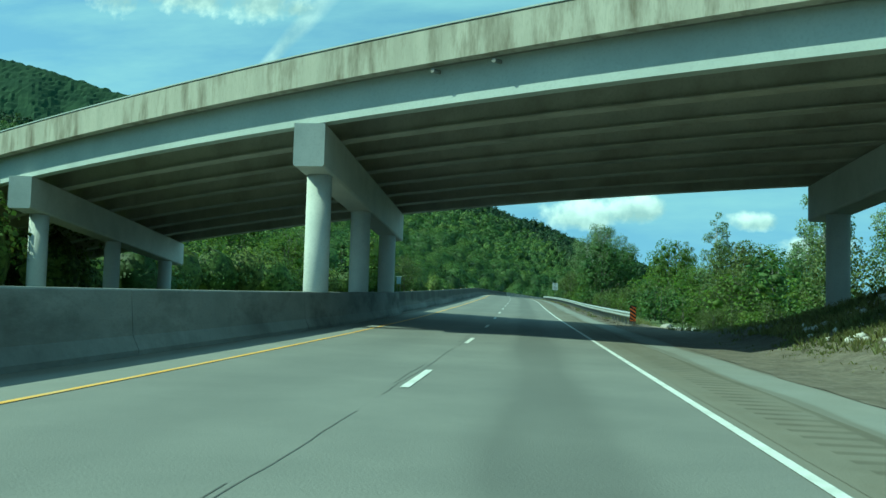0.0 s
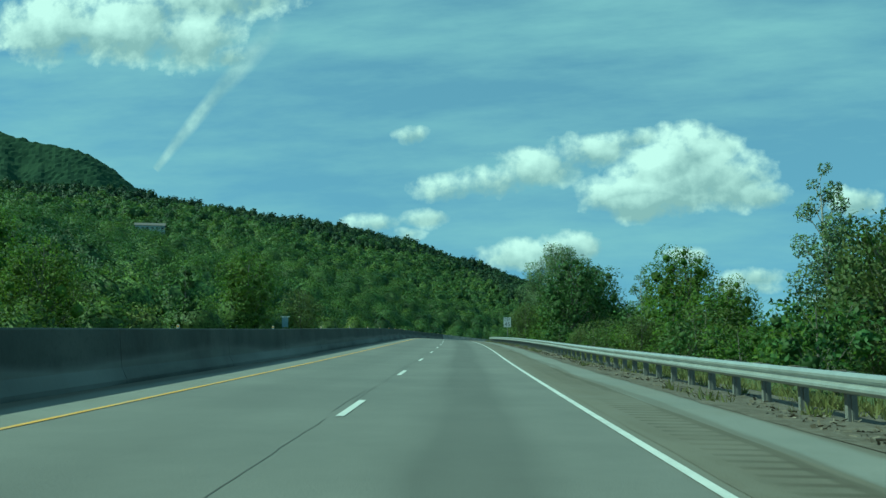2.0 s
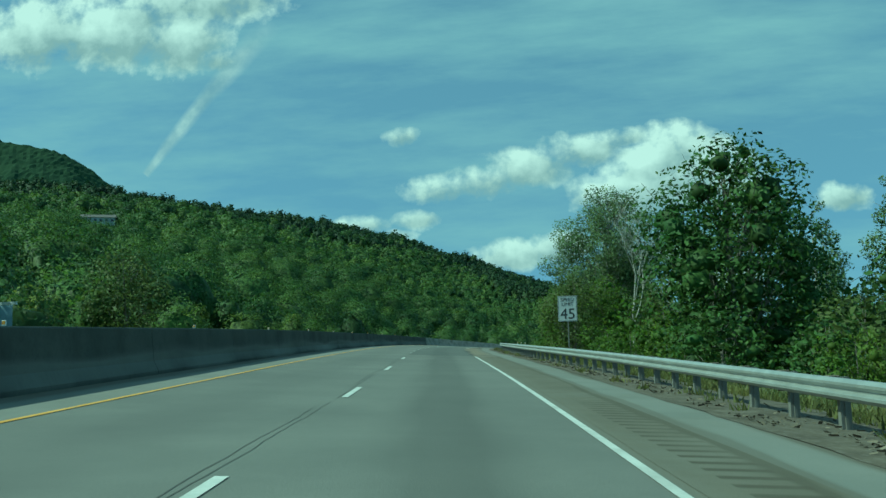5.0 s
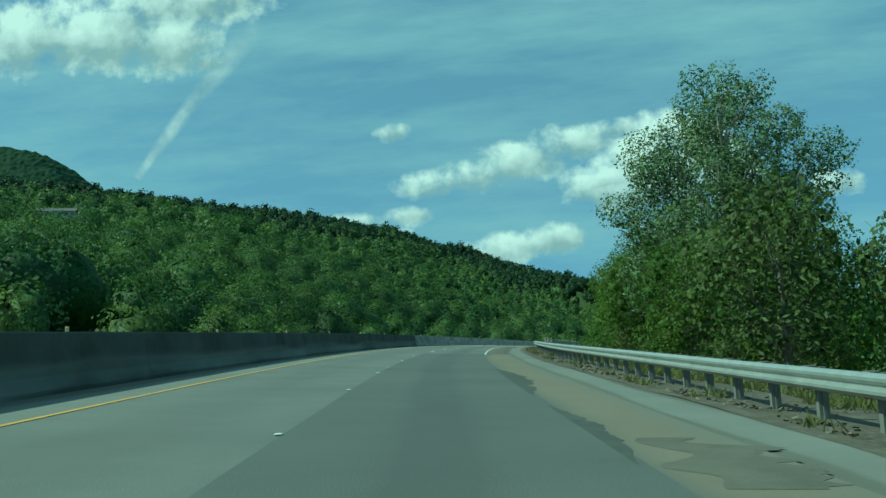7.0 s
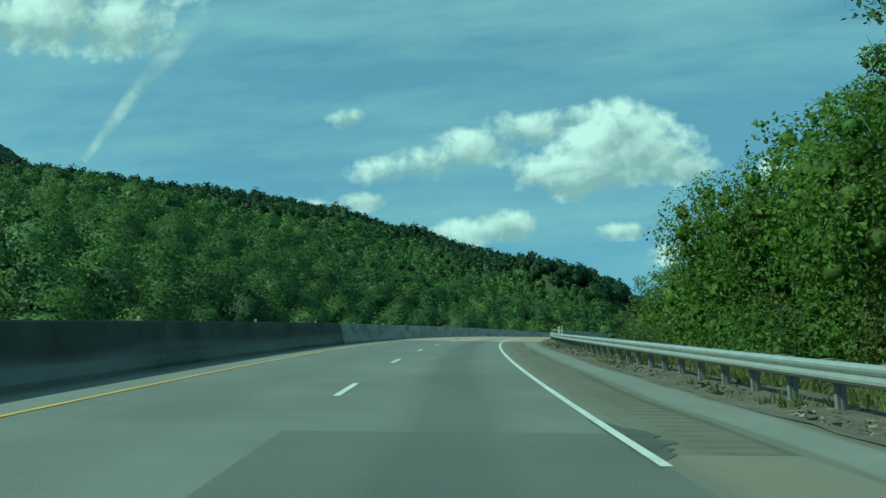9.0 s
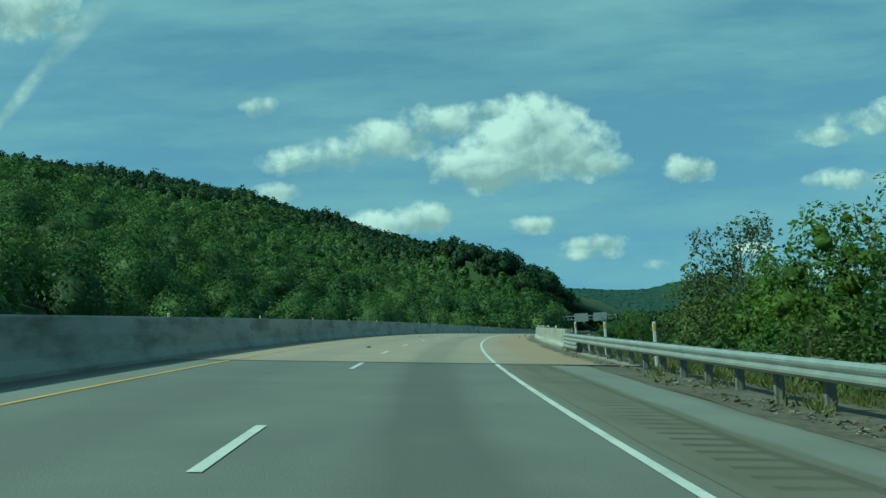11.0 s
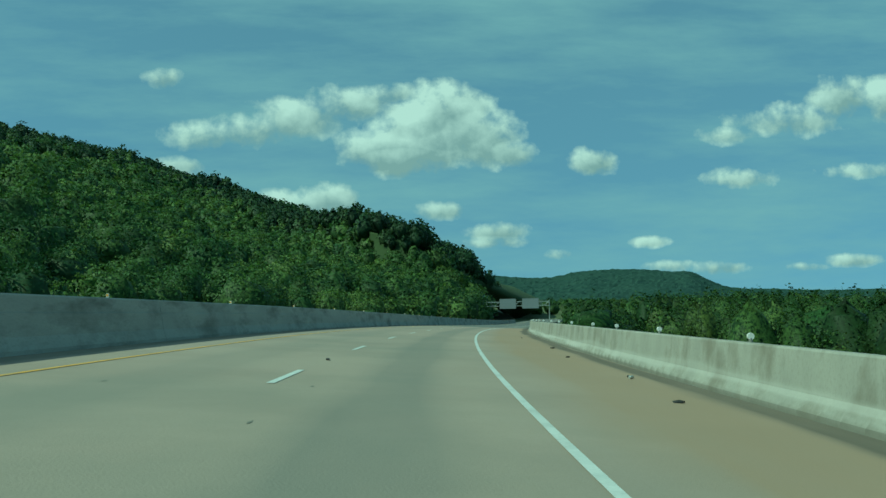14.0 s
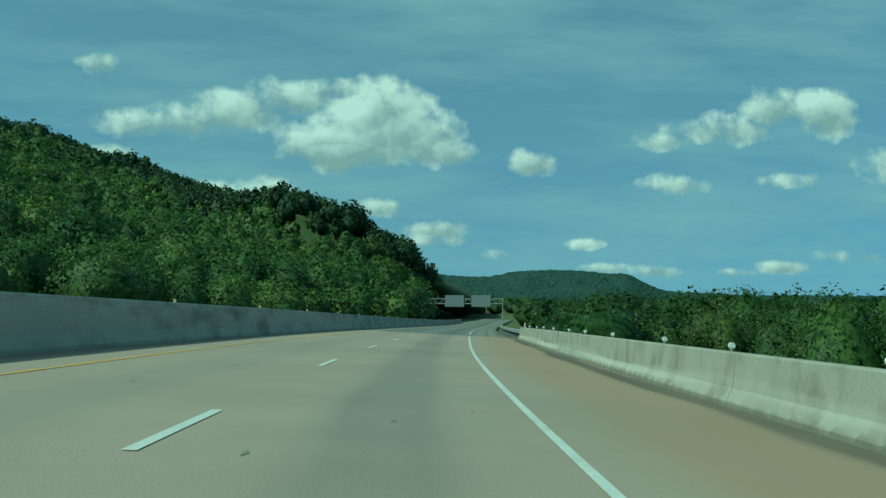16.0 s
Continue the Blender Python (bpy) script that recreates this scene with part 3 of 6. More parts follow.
def smooth_interp(s, xs, ys):
    """Catmull-Rom through the nodes."""
    s = np.asarray(s, float)
    xs, ys = np.array(xs, float), np.array(ys, float)
    k = np.clip(np.searchsorted(xs, s) - 1, 0, len(xs) - 2)
    m = np.gradient(ys, xs)
    h = xs[k + 1] - xs[k]
    t = np.clip((s - xs[k]) / h, 0, 1)
    return ((2 * t**3 - 3 * t**2 + 1) * ys[k] + (t**3 - 2 * t**2 + t) * h * m[k] + (-2 * t**3 + 3 * t**2) * ys[k + 1] + (t**3 - t**2) * h * m[k + 1])


def road(s, lat, up=0.0):
    """The world places of points of the road (arrays or numbers)."""
    s, lat, up = np.broadcast_arrays(np.asarray(s, float), np.asarray(lat, float), np.asarray(up, float))
    h = np.interp(s, AX_S, AX_H)
    x, y = np.interp(s, AX_S, AX_X), np.interp(s, AX_S, AX_Y)
    f = smooth_interp(s, LEVEL_S, FALL)
    z = smooth_interp(s, LEVEL_S, LEVEL) + f * np.clip(lat, -9, 9)
    return np.stack([x + lat * np.cos(h), y - lat * np.sin(h), z + up], -1)


def road_pose(s, lat, up=0.0, turn=0.0):
    """A pose on the road that faces along it: x to the right, y ahead."""
    p = road(s, lat, up)
    return pose(*[float(c) for c in p], 0, 0, -math.degrees(float(np.interp(s, AX_S, AX_H))) + turn)


def locate(X, Y):
    """s and lat of world places."""
    X, Y = np.atleast_1d(np.asarray(X, float)), np.atleast_1d(np.asarray(Y, float))
    s, lat = np.empty(len(X)), np.empty(len(X))
    for i in range(0, len(X), 2000):
        a, b = X[i:i + 2000], Y[i:i + 2000]
        k = ((AX_X[None, ::4] - a[:, None])**2 + (AX_Y[None, ::4] - b[:, None])**2).argmin(1) * 4
        h = AX_H[k]
        dx, dy = a - AX_X[k], b - AX_Y[k]
        s[i:i + 2000] = AX_S[k] + dx * np.sin(h) + dy * np.cos(h)
        lat[i:i + 2000] = dx * np.cos(h) - dy * np.sin(h)
    return s, lat


def ribbon(name, s0, s1, step, profile, mat, closed=False, smooth=False, wobble=0.0):
    """A strip along the road. profile: (lat, up) pairs across it, from left to right; lat may be a function of s."""
    ss = np.linspace(s0, s1, max(2, int(round((s1 - s0) / step)) + 1))
    rows, uvs = [], []
    for lat, up in profile:
        la = np.array([lat(q) for q in ss]) if callable(lat) else np.full(len(ss), lat)
        if wobble:
            la = la + np.array([noise.noise((q * 0.35, lat if not callable(lat) else 1.0, 3.1)) for q in ss]) * wobble
        rows.append(road(ss, la, up))
        uvs.append(np.stack([la + (up if abs(up) > 0.05 else 0), ss], -1))
    V = np.stack(rows, 1).reshape(-1, 3)
    UV = np.stack(uvs, 1).reshape(-1, 2)
    n, k = len(ss), len(profile)
    F = []
    for i in range(n - 1):
        for j in range(k - 1 if not closed else k):
            j2 = (j + 1) % k
            F.append((i * k + j, i * k + j2, (i + 1) * k + j2, (i + 1) * k + j))
    if closed:
        F.append(tuple(range(k))[::-1])
        F.append(tuple((n - 1) * k + j for j in range(k)))
    ob = mesh_ob(name, V, F, mat, smooth)
    idx = np.empty(len(ob.data.loops), np.int32)
    ob.data.loops.foreach_get("vertex_index", idx)
    layer = ob.data.uv_layers.new(name="UVMap")
    layer.data.foreach_set("uv", UV[idx].astype(np.float32).ravel())
    return ob


DECK0, DECK1 = 278.3, 432.0
BARRIER = 1.17


# ---- land ----
FOOT = [(-220, -250, 1), (-95, -60, 1.0), (-52, 80, 2), (-26, 190, 3.5), (-10, 285, 3.5), (9, 390, 1.5), (39, 465, 0), (83, 500, -2), (137, 572, -4), (182, 680, -6)]
CREST = [(-900, 500, 150), (-820, 800, 190), (-620, 1020, 205), (-370, 1120, 188), (-152, 1140, 162), (19, 1120, 124), (97, 990, 83), (110, 800, 47), (122, 622, 29), (164, 652, 12)]
BACK = [(-1500, 700, 120), (-1400, 1200, 120), (-1000, 1600, 100), (-500, 1700, 80), (-150, 1650, 60), (150, 1500, 40), (330, 1150, 20), (300, 900, 8), (240, 750, 0), (230, 760, -7)]


def spline(nodes, a):
    q = np.array(nodes, float)
    i = np.arange(len(q))
    return np.stack([smooth_interp(a, i, q[:, k]) for k in range(3)], -1)


def hill(a, b):
    """The wooded hill: a along it (0 to 9), b from its foot (0) over the crest (1) to its back (2)."""
    a, b = np.broadcast_arrays(np.asarray(a, float), np.asarray(b, float))
    f, c, k = spline(FOOT, a), spline(CREST, a), spline(BACK, a)
    t = np.clip(b, 0, 1)[..., None]
    p = f * (1 - t) + c * t
    rise = np.clip(b, 0, 1)
    p[..., 2] = f[..., 2] + (c[..., 2] - f[..., 2]) * (0.82 * rise + 0.18 * rise**2)
    t2 = np.clip(b - 1, 0, 1)[..., None]
    p = p * (1 - t2) + k * t2
    lump = np.sin(p[..., 0] * 0.021 + p[..., 1] * 0.013) + np.sin(p[..., 0] * 0.05 - p[..., 1] * 0.037 + 1.7) * 0.5
    p[..., 2] += lump * 3.0 * np.clip(rise * 3, 0, 1) * np.clip((c[..., 2] - 5) / 60, 0, 1)
    return p


def hill_level(x, y):
    """The hillside's height at a place."""
    A, B = np.meshgrid(np.linspace(0, 9, 500), np.linspace(0, 1, 200))
    P = hill(A.ravel(), B.ravel())
    return float(P[np.hypot(P[:, 0] - x, P[:, 1] - y).argmin(), 2])


def land_height(X, Y):
    """The plain's height: the road's level beside it, lower towards the river."""
    s, lat = locate(X, Y)
    ss = np.clip(s, -80, 900)
    lv = smooth_interp(ss, LEVEL_S, LEVEL) + smooth_interp(ss, LEVEL_S, FALL) * np.clip(lat, -9, 9)
    side = np.clip((lat - 9.0) / 25.0, 0, 1)
    side = side * side * (3 - 2 * side)
    low = np.interp(ss, [-80, 40, 120, 260, 300, 420, 600], [-0.5, -1.0, -2.0, -3.0, -8.0, -9.0, -6.0])
    left = np.clip((-lat - 20.0) / 30.0, 0, 1)
    left = left * left * (3 - 2 * left)
    z = lv - 0.45 + np.where(lat > 0, side * (low - lv * 0.6), left * (-1.5 - lv * 0.4))
    deckdrop = np.clip((ss - 285) / 12, 0, 1) * np.clip((425 - ss) / 12, 0, 1)
    z = z - deckdrop * np.clip(1.0 + np.clip((np.abs(lat) - 5) / 8, 0, 1) * 3.5, 0, 5)
    return z


def graded(a, b, lo, hi, fine, grow=1.22):
    c = list(np.arange(lo, hi + fine, fine))
    d = fine
    while c[-1] < b:
        d *= grow
        c.append(c[-1] + d)
    d = fine
    while c[0] > a:
        d *= grow
        c.insert(0, c[0] - d)
    return np.array(c)


def build_ground():
    gx, gy = graded(-4300, 4300, -60, 150, 5.0), graded(-2500, 4300, -90, 480, 5.0)
    X, Y = np.meshgrid(gx, gy)
    Z = land_height(X.ravel(), Y.ravel())
    V = np.stack([X.ravel(), Y.ravel(), Z], 1)
    n = len(gx)
    F = [(j * n + i, j * n + i + 1, (j + 1) * n + i + 1, (j + 1) * n + i) for j in range(len(gy) - 1) for i in range(n - 1)]
    tagged(mesh_ob("ground", V, F, M["ground"], True), "rough green meadow ground falling towards a river", "ground", kind="structure")
    a, b = np.linspace(0, 9, 90), np.concatenate([np.linspace(-0.03, 1, 40), np.linspace(1.05, 2, 14)])
    A, B = np.meshgrid(a, b)
    P = hill(A.ravel(), B.ravel())
    P[:, 2] -= np.where(B.ravel() < 0, 3.0, 0)
    n = len(a)
    F = [(j * n + i, j * n + i + 1, (j + 1) * n + i + 1, (j + 1) * n + i) for j in range(len(b) - 1) for i in range(n - 1)]
    tagged(mesh_ob("hillside", P, F, M["hill"], True), "steep hillside of dark forest floor under trees", "hill", kind="structure")


build_ground()


# ---- carriageway ----
def build_road():
    rd = thing("road", "grey asphalt carriageway of two lanes with paved shoulders", "road", kind="structure")

    def lay(name, *args, label="", **kw):
        return under(ribbon(name, *args, **kw), rd, label)

    lay("lanes", -80, DECK0, 2, [(-3.72, -0.5), (-3.72, 0), (-1.9, 0), (0, 0), (1.9, 0), (3.75, 0), (3.75, -0.5)], M["asphalt"])
    lay("left_shoulder", -80, DECK0, 2, [(-6.2, -0.5), (-6.2, -0.003), (-3.72, -0.003), (-3.72, -0.5)], M["shoulder"], label="pale shoulder asphalt")
    lay("right_shoulder", -80, DECK0, 2, [(3.75, -0.5), (3.75, -0.003), (6.1, -0.02), (6.4, -0.045), (6.8, -0.16), (6.9, -0.5)], M["shoulder"], label="pale shoulder asphalt")
    lay("lanes", DECK1, 760, 3, [(-3.72, -0.5), (-3.72, 0), (0, 0), (3.75, 0), (3.75, -0.5)], M["asphalt"])
    lay("left_shoulder", DECK1, 760, 3, [(-6.2, -0.5), (-6.2, -0.003), (-3.72, -0.003), (-3.72, -0.5)], M["shoulder"])
    lay("right_shoulder", DECK1, 760, 3, [(3.75, -0.5), (3.75, -0.003), (6.6, -0.02), (6.8, -0.5)], M["shoulder"])
    lay("bridge_deck", DECK0 + 0.04, DECK1 - 0.04, 2, [(-6.2, -0.9), (-6.2, 0.0), (-3, 0.0), (0, 0), (3, 0), (7.9, 0.0), (7.9, -0.9)], M["deck"], label="tan concrete bridge deck")
    lay("asphalt_patch", 169.2, 218.6, 2, [(-0.02, 0.006), (1.5, 0.006), (3.62, 0.006)], M["patch"], label="darker resurfaced patch")
    lay("sandy_shoulder", 168.5, 217.0, 1.0, [(3.55, 0.004), (4.3, 0.003), (5.0, 0.003)], M["sand"], wobble=0.10, label="tan gritty shoulder strip")
    for s0, s1, wide in ((171.5, 178, 0.45), (180.5, 194, 0.85), (216.2, 220.2, 0.9)):
        lay("patch_edge", s0, s1, 0.2, [(3.52, 0.0085), (lambda s, s0=s0, s1=s1, wide=wide: 3.54 + wide * math.sin(math.pi * (s - s0) / (s1 - s0)) * (0.55 + 0.3 * noise.noise((s * 0.9, 1.0, 0)) + 0.35 * noise.noise((s * 3.1, 2.0, 0))), 0.0085)], M["damp"], label="ragged dark patch edge")
    lay("damp_stain", 170.2, 173.6, 0.1, [(lambda s: 4.0 + 0.5 * noise.noise((s * 1.1, 5.0, 0)), 0.0065), (lambda s: 4.05 + (1.75 - 0.45 * abs(s - 171.6)) * (0.62 + 0.45 * noise.noise((s * 1.7, 3.0, 0)) + 0.25 * noise.noise((s * 6.0, 3.0, 0))), 0.0065)], M["stained"], label="brown damp stain at the patch's start")
    lay("expansion_joint", DECK0 - 0.12, DECK0 + 0.12, 0.06, [(-5.4, 0.008), (7.0, 0.008)], M["tar"], label="dark joint at the bridge's end")
    for side, gap in ((-0.14, 0.0), (-0.24, 3.7)):
        q = -60.0 + gap
        while q < 162:
            e = min(q + 3.0 + 8 * ((q * 7.3) % 1.0), 166)
            lay("lane_seam", q, e, 0.4, [(lambda s, side=side, w=w: side + w + 0.05 * noise.noise((s * 0.35, side * 9, 0)) + 0.03 * noise.noise((s * 1.9, side * 7, 1)), 0.005) for w in (0.0, 0.011)], M["tar"])
            q = e + 0.6 + 2.5 * ((q * 3.7) % 1.0) + (6.0 if side < -0.2 else 0.0)
    # gritty bands with milled grooves outside the edge line
    for s0, s1 in ((-40, 168.6), (217.0, DECK0 - 0.14)):
        lay("rumble_band", s0, s1, 1.0, [(3.86, 0.002), (4.4, 0.002), (5.02, 0.003)], M["rumble"], wobble=0.05, label="brown gritty band of milled grooves")
    # markings
    for s0, s1 in ((-80, 166.5), (167.0, DECK0 - 0.3), (DECK0 + 0.3, 760)):
        lay("yellow_edge_line", s0, s1, 2, [(-3.71, 0.009), (-3.61, 0.009)], M["yellow"], label="solid yellow edge line")
    for s0, s1, la in ((-80, 168.0, 3.61), (216.3, DECK0 - 0.2, 3.55), (DECK0 + 0.3, 427, 3.545), (438, 760, 3.50)):
        lay("white_edge_line", s0, s1, 2, [(la, 0.009), (la + 0.11, 0.009)], M["white"], label="solid white edge line")
    starts = [12.3 + 12.19 * k for k in range(-7, 12)] + [159.3, 223.3, 235.5, 247.7, 259.9, 274.6, 284.6] + [294.9 + 12.19 * k for k in range(0, 11)] + [440 + 12.19 * k for k in range(0, 20)]
    for s0 in starts:
        lay("lane_dash", s0, s0 + 3.05, 1.0, [(-0.06, 0.009), (0.06, 0.009)], M["white"])
    # tyre smears and oil spots on the deck
    rg = random.Random(23)
    for k in range(26):
        s0, la = rg.uniform(296, 400), rg.choice((1.0, 1.9, 2.6, -1.6, -2.4, 0.6)) + rg.uniform(-0.5, 0.5)
        length, wide, ph = rg.uniform(0.12, 0.5), rg.uniform(0.02, 0.06), rg.uniform(0, 50)
        lay("oil_spot", s0, s0 + length, length / 8, [((lambda q, o=o, s0=s0, la=la, length=length, wide=wide, ph=ph: la + o * wide * math.sin(math.pi * min(max((q - s0) / length, 0.02), 0.98)) * (0.7 + 0.6 * noise.noise((q * 6, ph + o, 0)))), 0.0045) for o in (-1, 1)], M["smear"])
    # raised lane markers in the patch
    for s0 in (173.8, 182.0, 190.1, 194.0, 202.3, 210.2):
        p = road_pose(s0, -0.06, 0.006)
        bm = bmesh.new()
        box_bm(bm, (-0.05, -0.05, 0), (0.05, 0.05, 0.018), 0.012)
        ob = part("lane_marker", bm, M["plastic_white"], None)
        ob.matrix_basis = p
        under(ob, rd, "small white raised marker")
    return rd


build_road()


def build_opposite():
    rd = thing("opposite_road", "grey carriageway behind the median barrier", "road", kind="structure")
    under(ribbon("opposite_lanes", -80, 600, 4, [(-18.0, -0.6), (-17.6, -0.06), (-6.6, -0.06), (-6.6, -0.6)], M["asphalt"]), rd)
    under(ribbon("edge_line", -80, 600, 4, [(-16.2, -0.05), (-16.05, -0.05)], M["white"]), rd)


build_opposite()


# ---- verge beside the right shoulder ----
def verge_up(s, lat):
    """Height of the verge over the road's plane: a bank under and before the overpass."""
    bank = np.clip((lat - 8.2) / 7.0, 0, 1) * np.clip((46.0 - s) / 14.0, 0, 1) * 2.6
    drop = -np.clip((lat - 8.6) / 6.0, 0, 1) * np.clip((s - 44.0) / 14.0, 0, 1) * 1.6
    return -0.03 + bank + drop


def build_verge():
    ss = np.arange(-80, 296.1, 1.0)
    lats = np.array([6.15, 6.55, 7.2, 7.9, 8.7, 10.0, 12.0, 14.5, 18.0])
    rows = []
    for i, la in enumerate(lats):
        wob = np.array([noise.noise((q * 0.6, la * 3, 7.7)) for q in ss])
        off = wob * (0.22 if i == 0 else 0.0)
        up = verge_up(ss, la) + (0.015 if i == 0 else 0) + wob * (0.05 if i else 0.0) - (0.6 if i == len(lats) - 1 else 0)
        rows.append(road(ss, la + off, up))
    V = np.stack(rows, 1).reshape(-1, 3)
    k = len(lats)
    F = [(i * k + j, i * k + j + 1, (i + 1) * k + j + 1, (i + 1) * k + j) for i in range(len(ss) - 1) for j in range(k - 1)]
    tagged(mesh_ob("verge", V, F, M["verge"], True), "gravel and dirt verge with weeds behind the shoulder", "verge", kind="structure")


build_verge()


def build_bare_dirt():
    """A bare sunlit turnout of pale dirt beside the guardrail's end."""
    ss, lats = np.arange(48.0, 62.1, 1.0), np.linspace(8.3, 17.4, 9)
    rows = []
    for i, la in enumerate(lats):
        wob = np.array([noise.noise((q * 0.5, la * 2, 4.4)) for q in ss])
        edge = 0.5 if i in (0, len(lats) - 1) else 0.0
        rows.append(road(ss, la + wob * edge, verge_up(ss, la) + 0.06 + wob * 0.02 - (0.09 if edge else 0.0)))
    V = np.stack(rows, 1).reshape(-1, 3)
    V[:len(lats), 2] -= 0.12
    V[-len(lats):, 2] -= 0.12
    k = len(lats)
    F = [(i * k + j, i * k + j + 1, (i + 1) * k + j + 1, (i + 1) * k + j) for i in range(len(ss) - 1) for j in range(k - 1)]
    tagged(mesh_ob("bare_dirt", V, F, M["dirt"], True), "bare pale sunlit dirt behind the guardrail's end", "dirt", kind="structure")


build_bare_dirt()


# ---- concrete barriers ----
def barrier(name, label, s0, s1, face, profile, mat, seg, group=""):
    """A barrier cast in lengths, with open joints; face(s) is its foot's lat."""
    b = thing(name, label, "barrier", group=group, kind="structure")
    s = s0
    while s < s1 - 0.5:
        e = min(s + seg, s1)
        pr = [((lambda q, o=o: face(q) + o), u) for o, u in profile]
        under(ribbon("barrier_segment", s + 0.012, e - 0.012, 3.1, pr, mat, closed=True), b)
        s = e
    return b


TALL = [(0.0, -0.3), (0.0, 0.09), (-0.12, 0.34), (-0.19, BARRIER - 0.03), (-0.22, BARRIER), (-0.46, BARRIER), (-0.49, BARRIER - 0.03), (-0.62, -0.3)]
TALL_L = TALL[::-1]
LEDGE_L = [(0.0, -0.3), (0.0, 0.09), (-0.10, 0.34), (-0.14, 0.80), (-0.17, 0.815), (-0.20, BARRIER - 0.03), (-0.23, BARRIER), (-0.46, BARRIER), (-0.49, BARRIER - 0.03), (-0.62, -0.3)][::-1]
barrier("median_barrier", "tall dark weathered concrete median barrier with stains and painted-in shade", 49.4, 262, lambda s: -5.42, TALL_L, M["barrier_old_shaded"], 9.14)
barrier("bridge_parapet", "tall grey stained concrete barrier along the bridge", 262, 640, lambda s: -5.42, LEDGE_L, M["barrier"], 27.4)
barrier("pier_barrier", "thick grey concrete barrier protecting the bridge pier", -80, 49.3, lambda s: -5.42 + 0.42 * min(1, max(0, (s - 8) / 26)), [(o - (0.4 if o < -0.3 else 0), u) for o, u in TALL_L], M["barrier_pier"], 12.0)
LOW = [(0.0, -0.3), (0.0, 0.08), (0.12, 0.30), (0.18, 0.85), (0.20, 0.88), (0.42, 0.88), (0.44, 0.85), (0.46, -0.9)]
barrier("bridge_parapet", "pale sunlit concrete parapet with scuffs and rust stains", 293.6, 428, lambda s: 7.12, LOW, M["barrier_pale"], 27.4)


# ---- overpass: q along it, n across it ----
OD, ON = Vector((0.8, -0.6, 0)), Vector((0.6, 0.8, 0))


def over_z(q, n):
    """Level of the girders' undersides."""
    return 7.25 - 0.0011 * (q + 14.0)**2 - 0.04 * (n - 21.5)


def over(q, n, up=0.0):
    p = OD * q + ON * n
    return (p.x, p.y, over_z(q, n) + up)


def over_strip(name, q0, q1, profile, mat, parent, label=""):
    """A closed profile of (n, up) drawn along the overpass."""
    qs = np.linspace(q0, q1, 40)
    k = len(profile)
    V = [over(q, n, u) for q in qs for n, u in profile]
    F = [(i * k + j, i * k + (j + 1) % k, (i + 1) * k + (j + 1) % k, (i + 1) * k + j) for i in range(len(qs) - 1) for j in range(k)]
    F += [tuple(range(k))[::-1], tuple((len(qs) - 1) * k + j for j in range(k))]
    return under(mesh_ob(name, V, F, mat), parent, label)


def build_overpass():
    b = thing("overpass", "concrete and steel highway overpass on round columns", "bridge")
    q0, q1 = -88, 34
    for k in range(8):
        n = 21.9 + k * 2.43
        w = 0.26
        prof = [(n - w, 0), (n + w, 0), (n + w, 0.05), (n + 0.05, 0.09), (n + 0.05, 1.14), (n + w, 1.17), (n + w, 1.2), (n - w, 1.2), (n - w, 1.17), (n - 0.05, 1.14), (n - 0.05, 0.09), (n - w, 0.05)]
        if k in (0, 7):
            prof = [(n - 0.2, 0), (n + 0.2, 0), (n + 0.12, 1.2), (n - 0.12, 1.2)]
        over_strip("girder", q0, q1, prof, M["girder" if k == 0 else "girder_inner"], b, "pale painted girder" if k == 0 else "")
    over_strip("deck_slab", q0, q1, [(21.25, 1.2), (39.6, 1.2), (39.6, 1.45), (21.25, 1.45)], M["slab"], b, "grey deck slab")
    near = [(21.15, 1.14), (21.5, 1.14), (21.5, 1.45), (21.42, 2.16), (21.19, 2.2), (21.15, 2.16)]
    over_strip("parapet", q0, q1, near, M["parapet"], b, "weathered yellowish concrete parapet")
    over_strip("parapet", q0, q1, [(60.85 - n, u) for n, u in near][::-1], M["parapet"], b, "weathered yellowish concrete parapet")
    over_strip("parapet_cap", q0, q1, [(21.12, 2.203), (21.45, 2.203), (21.45, 2.25), (21.12, 2.25)], M["girder"], b, "grey cap rail")
    for q in (-16.6, -14.4):
        bm = bmesh.new()
        p = Vector(over(q, 21.62, 0.98))
        tube_bm(bm, [p, p - ON * 0.35 + Vector((0, 0, -0.03))], [0.07, 0.07], 8)
        part("drain_pipe", bm, M["post_steel"], b, "short dark drain pipe")
    return b


OVER = build_overpass()


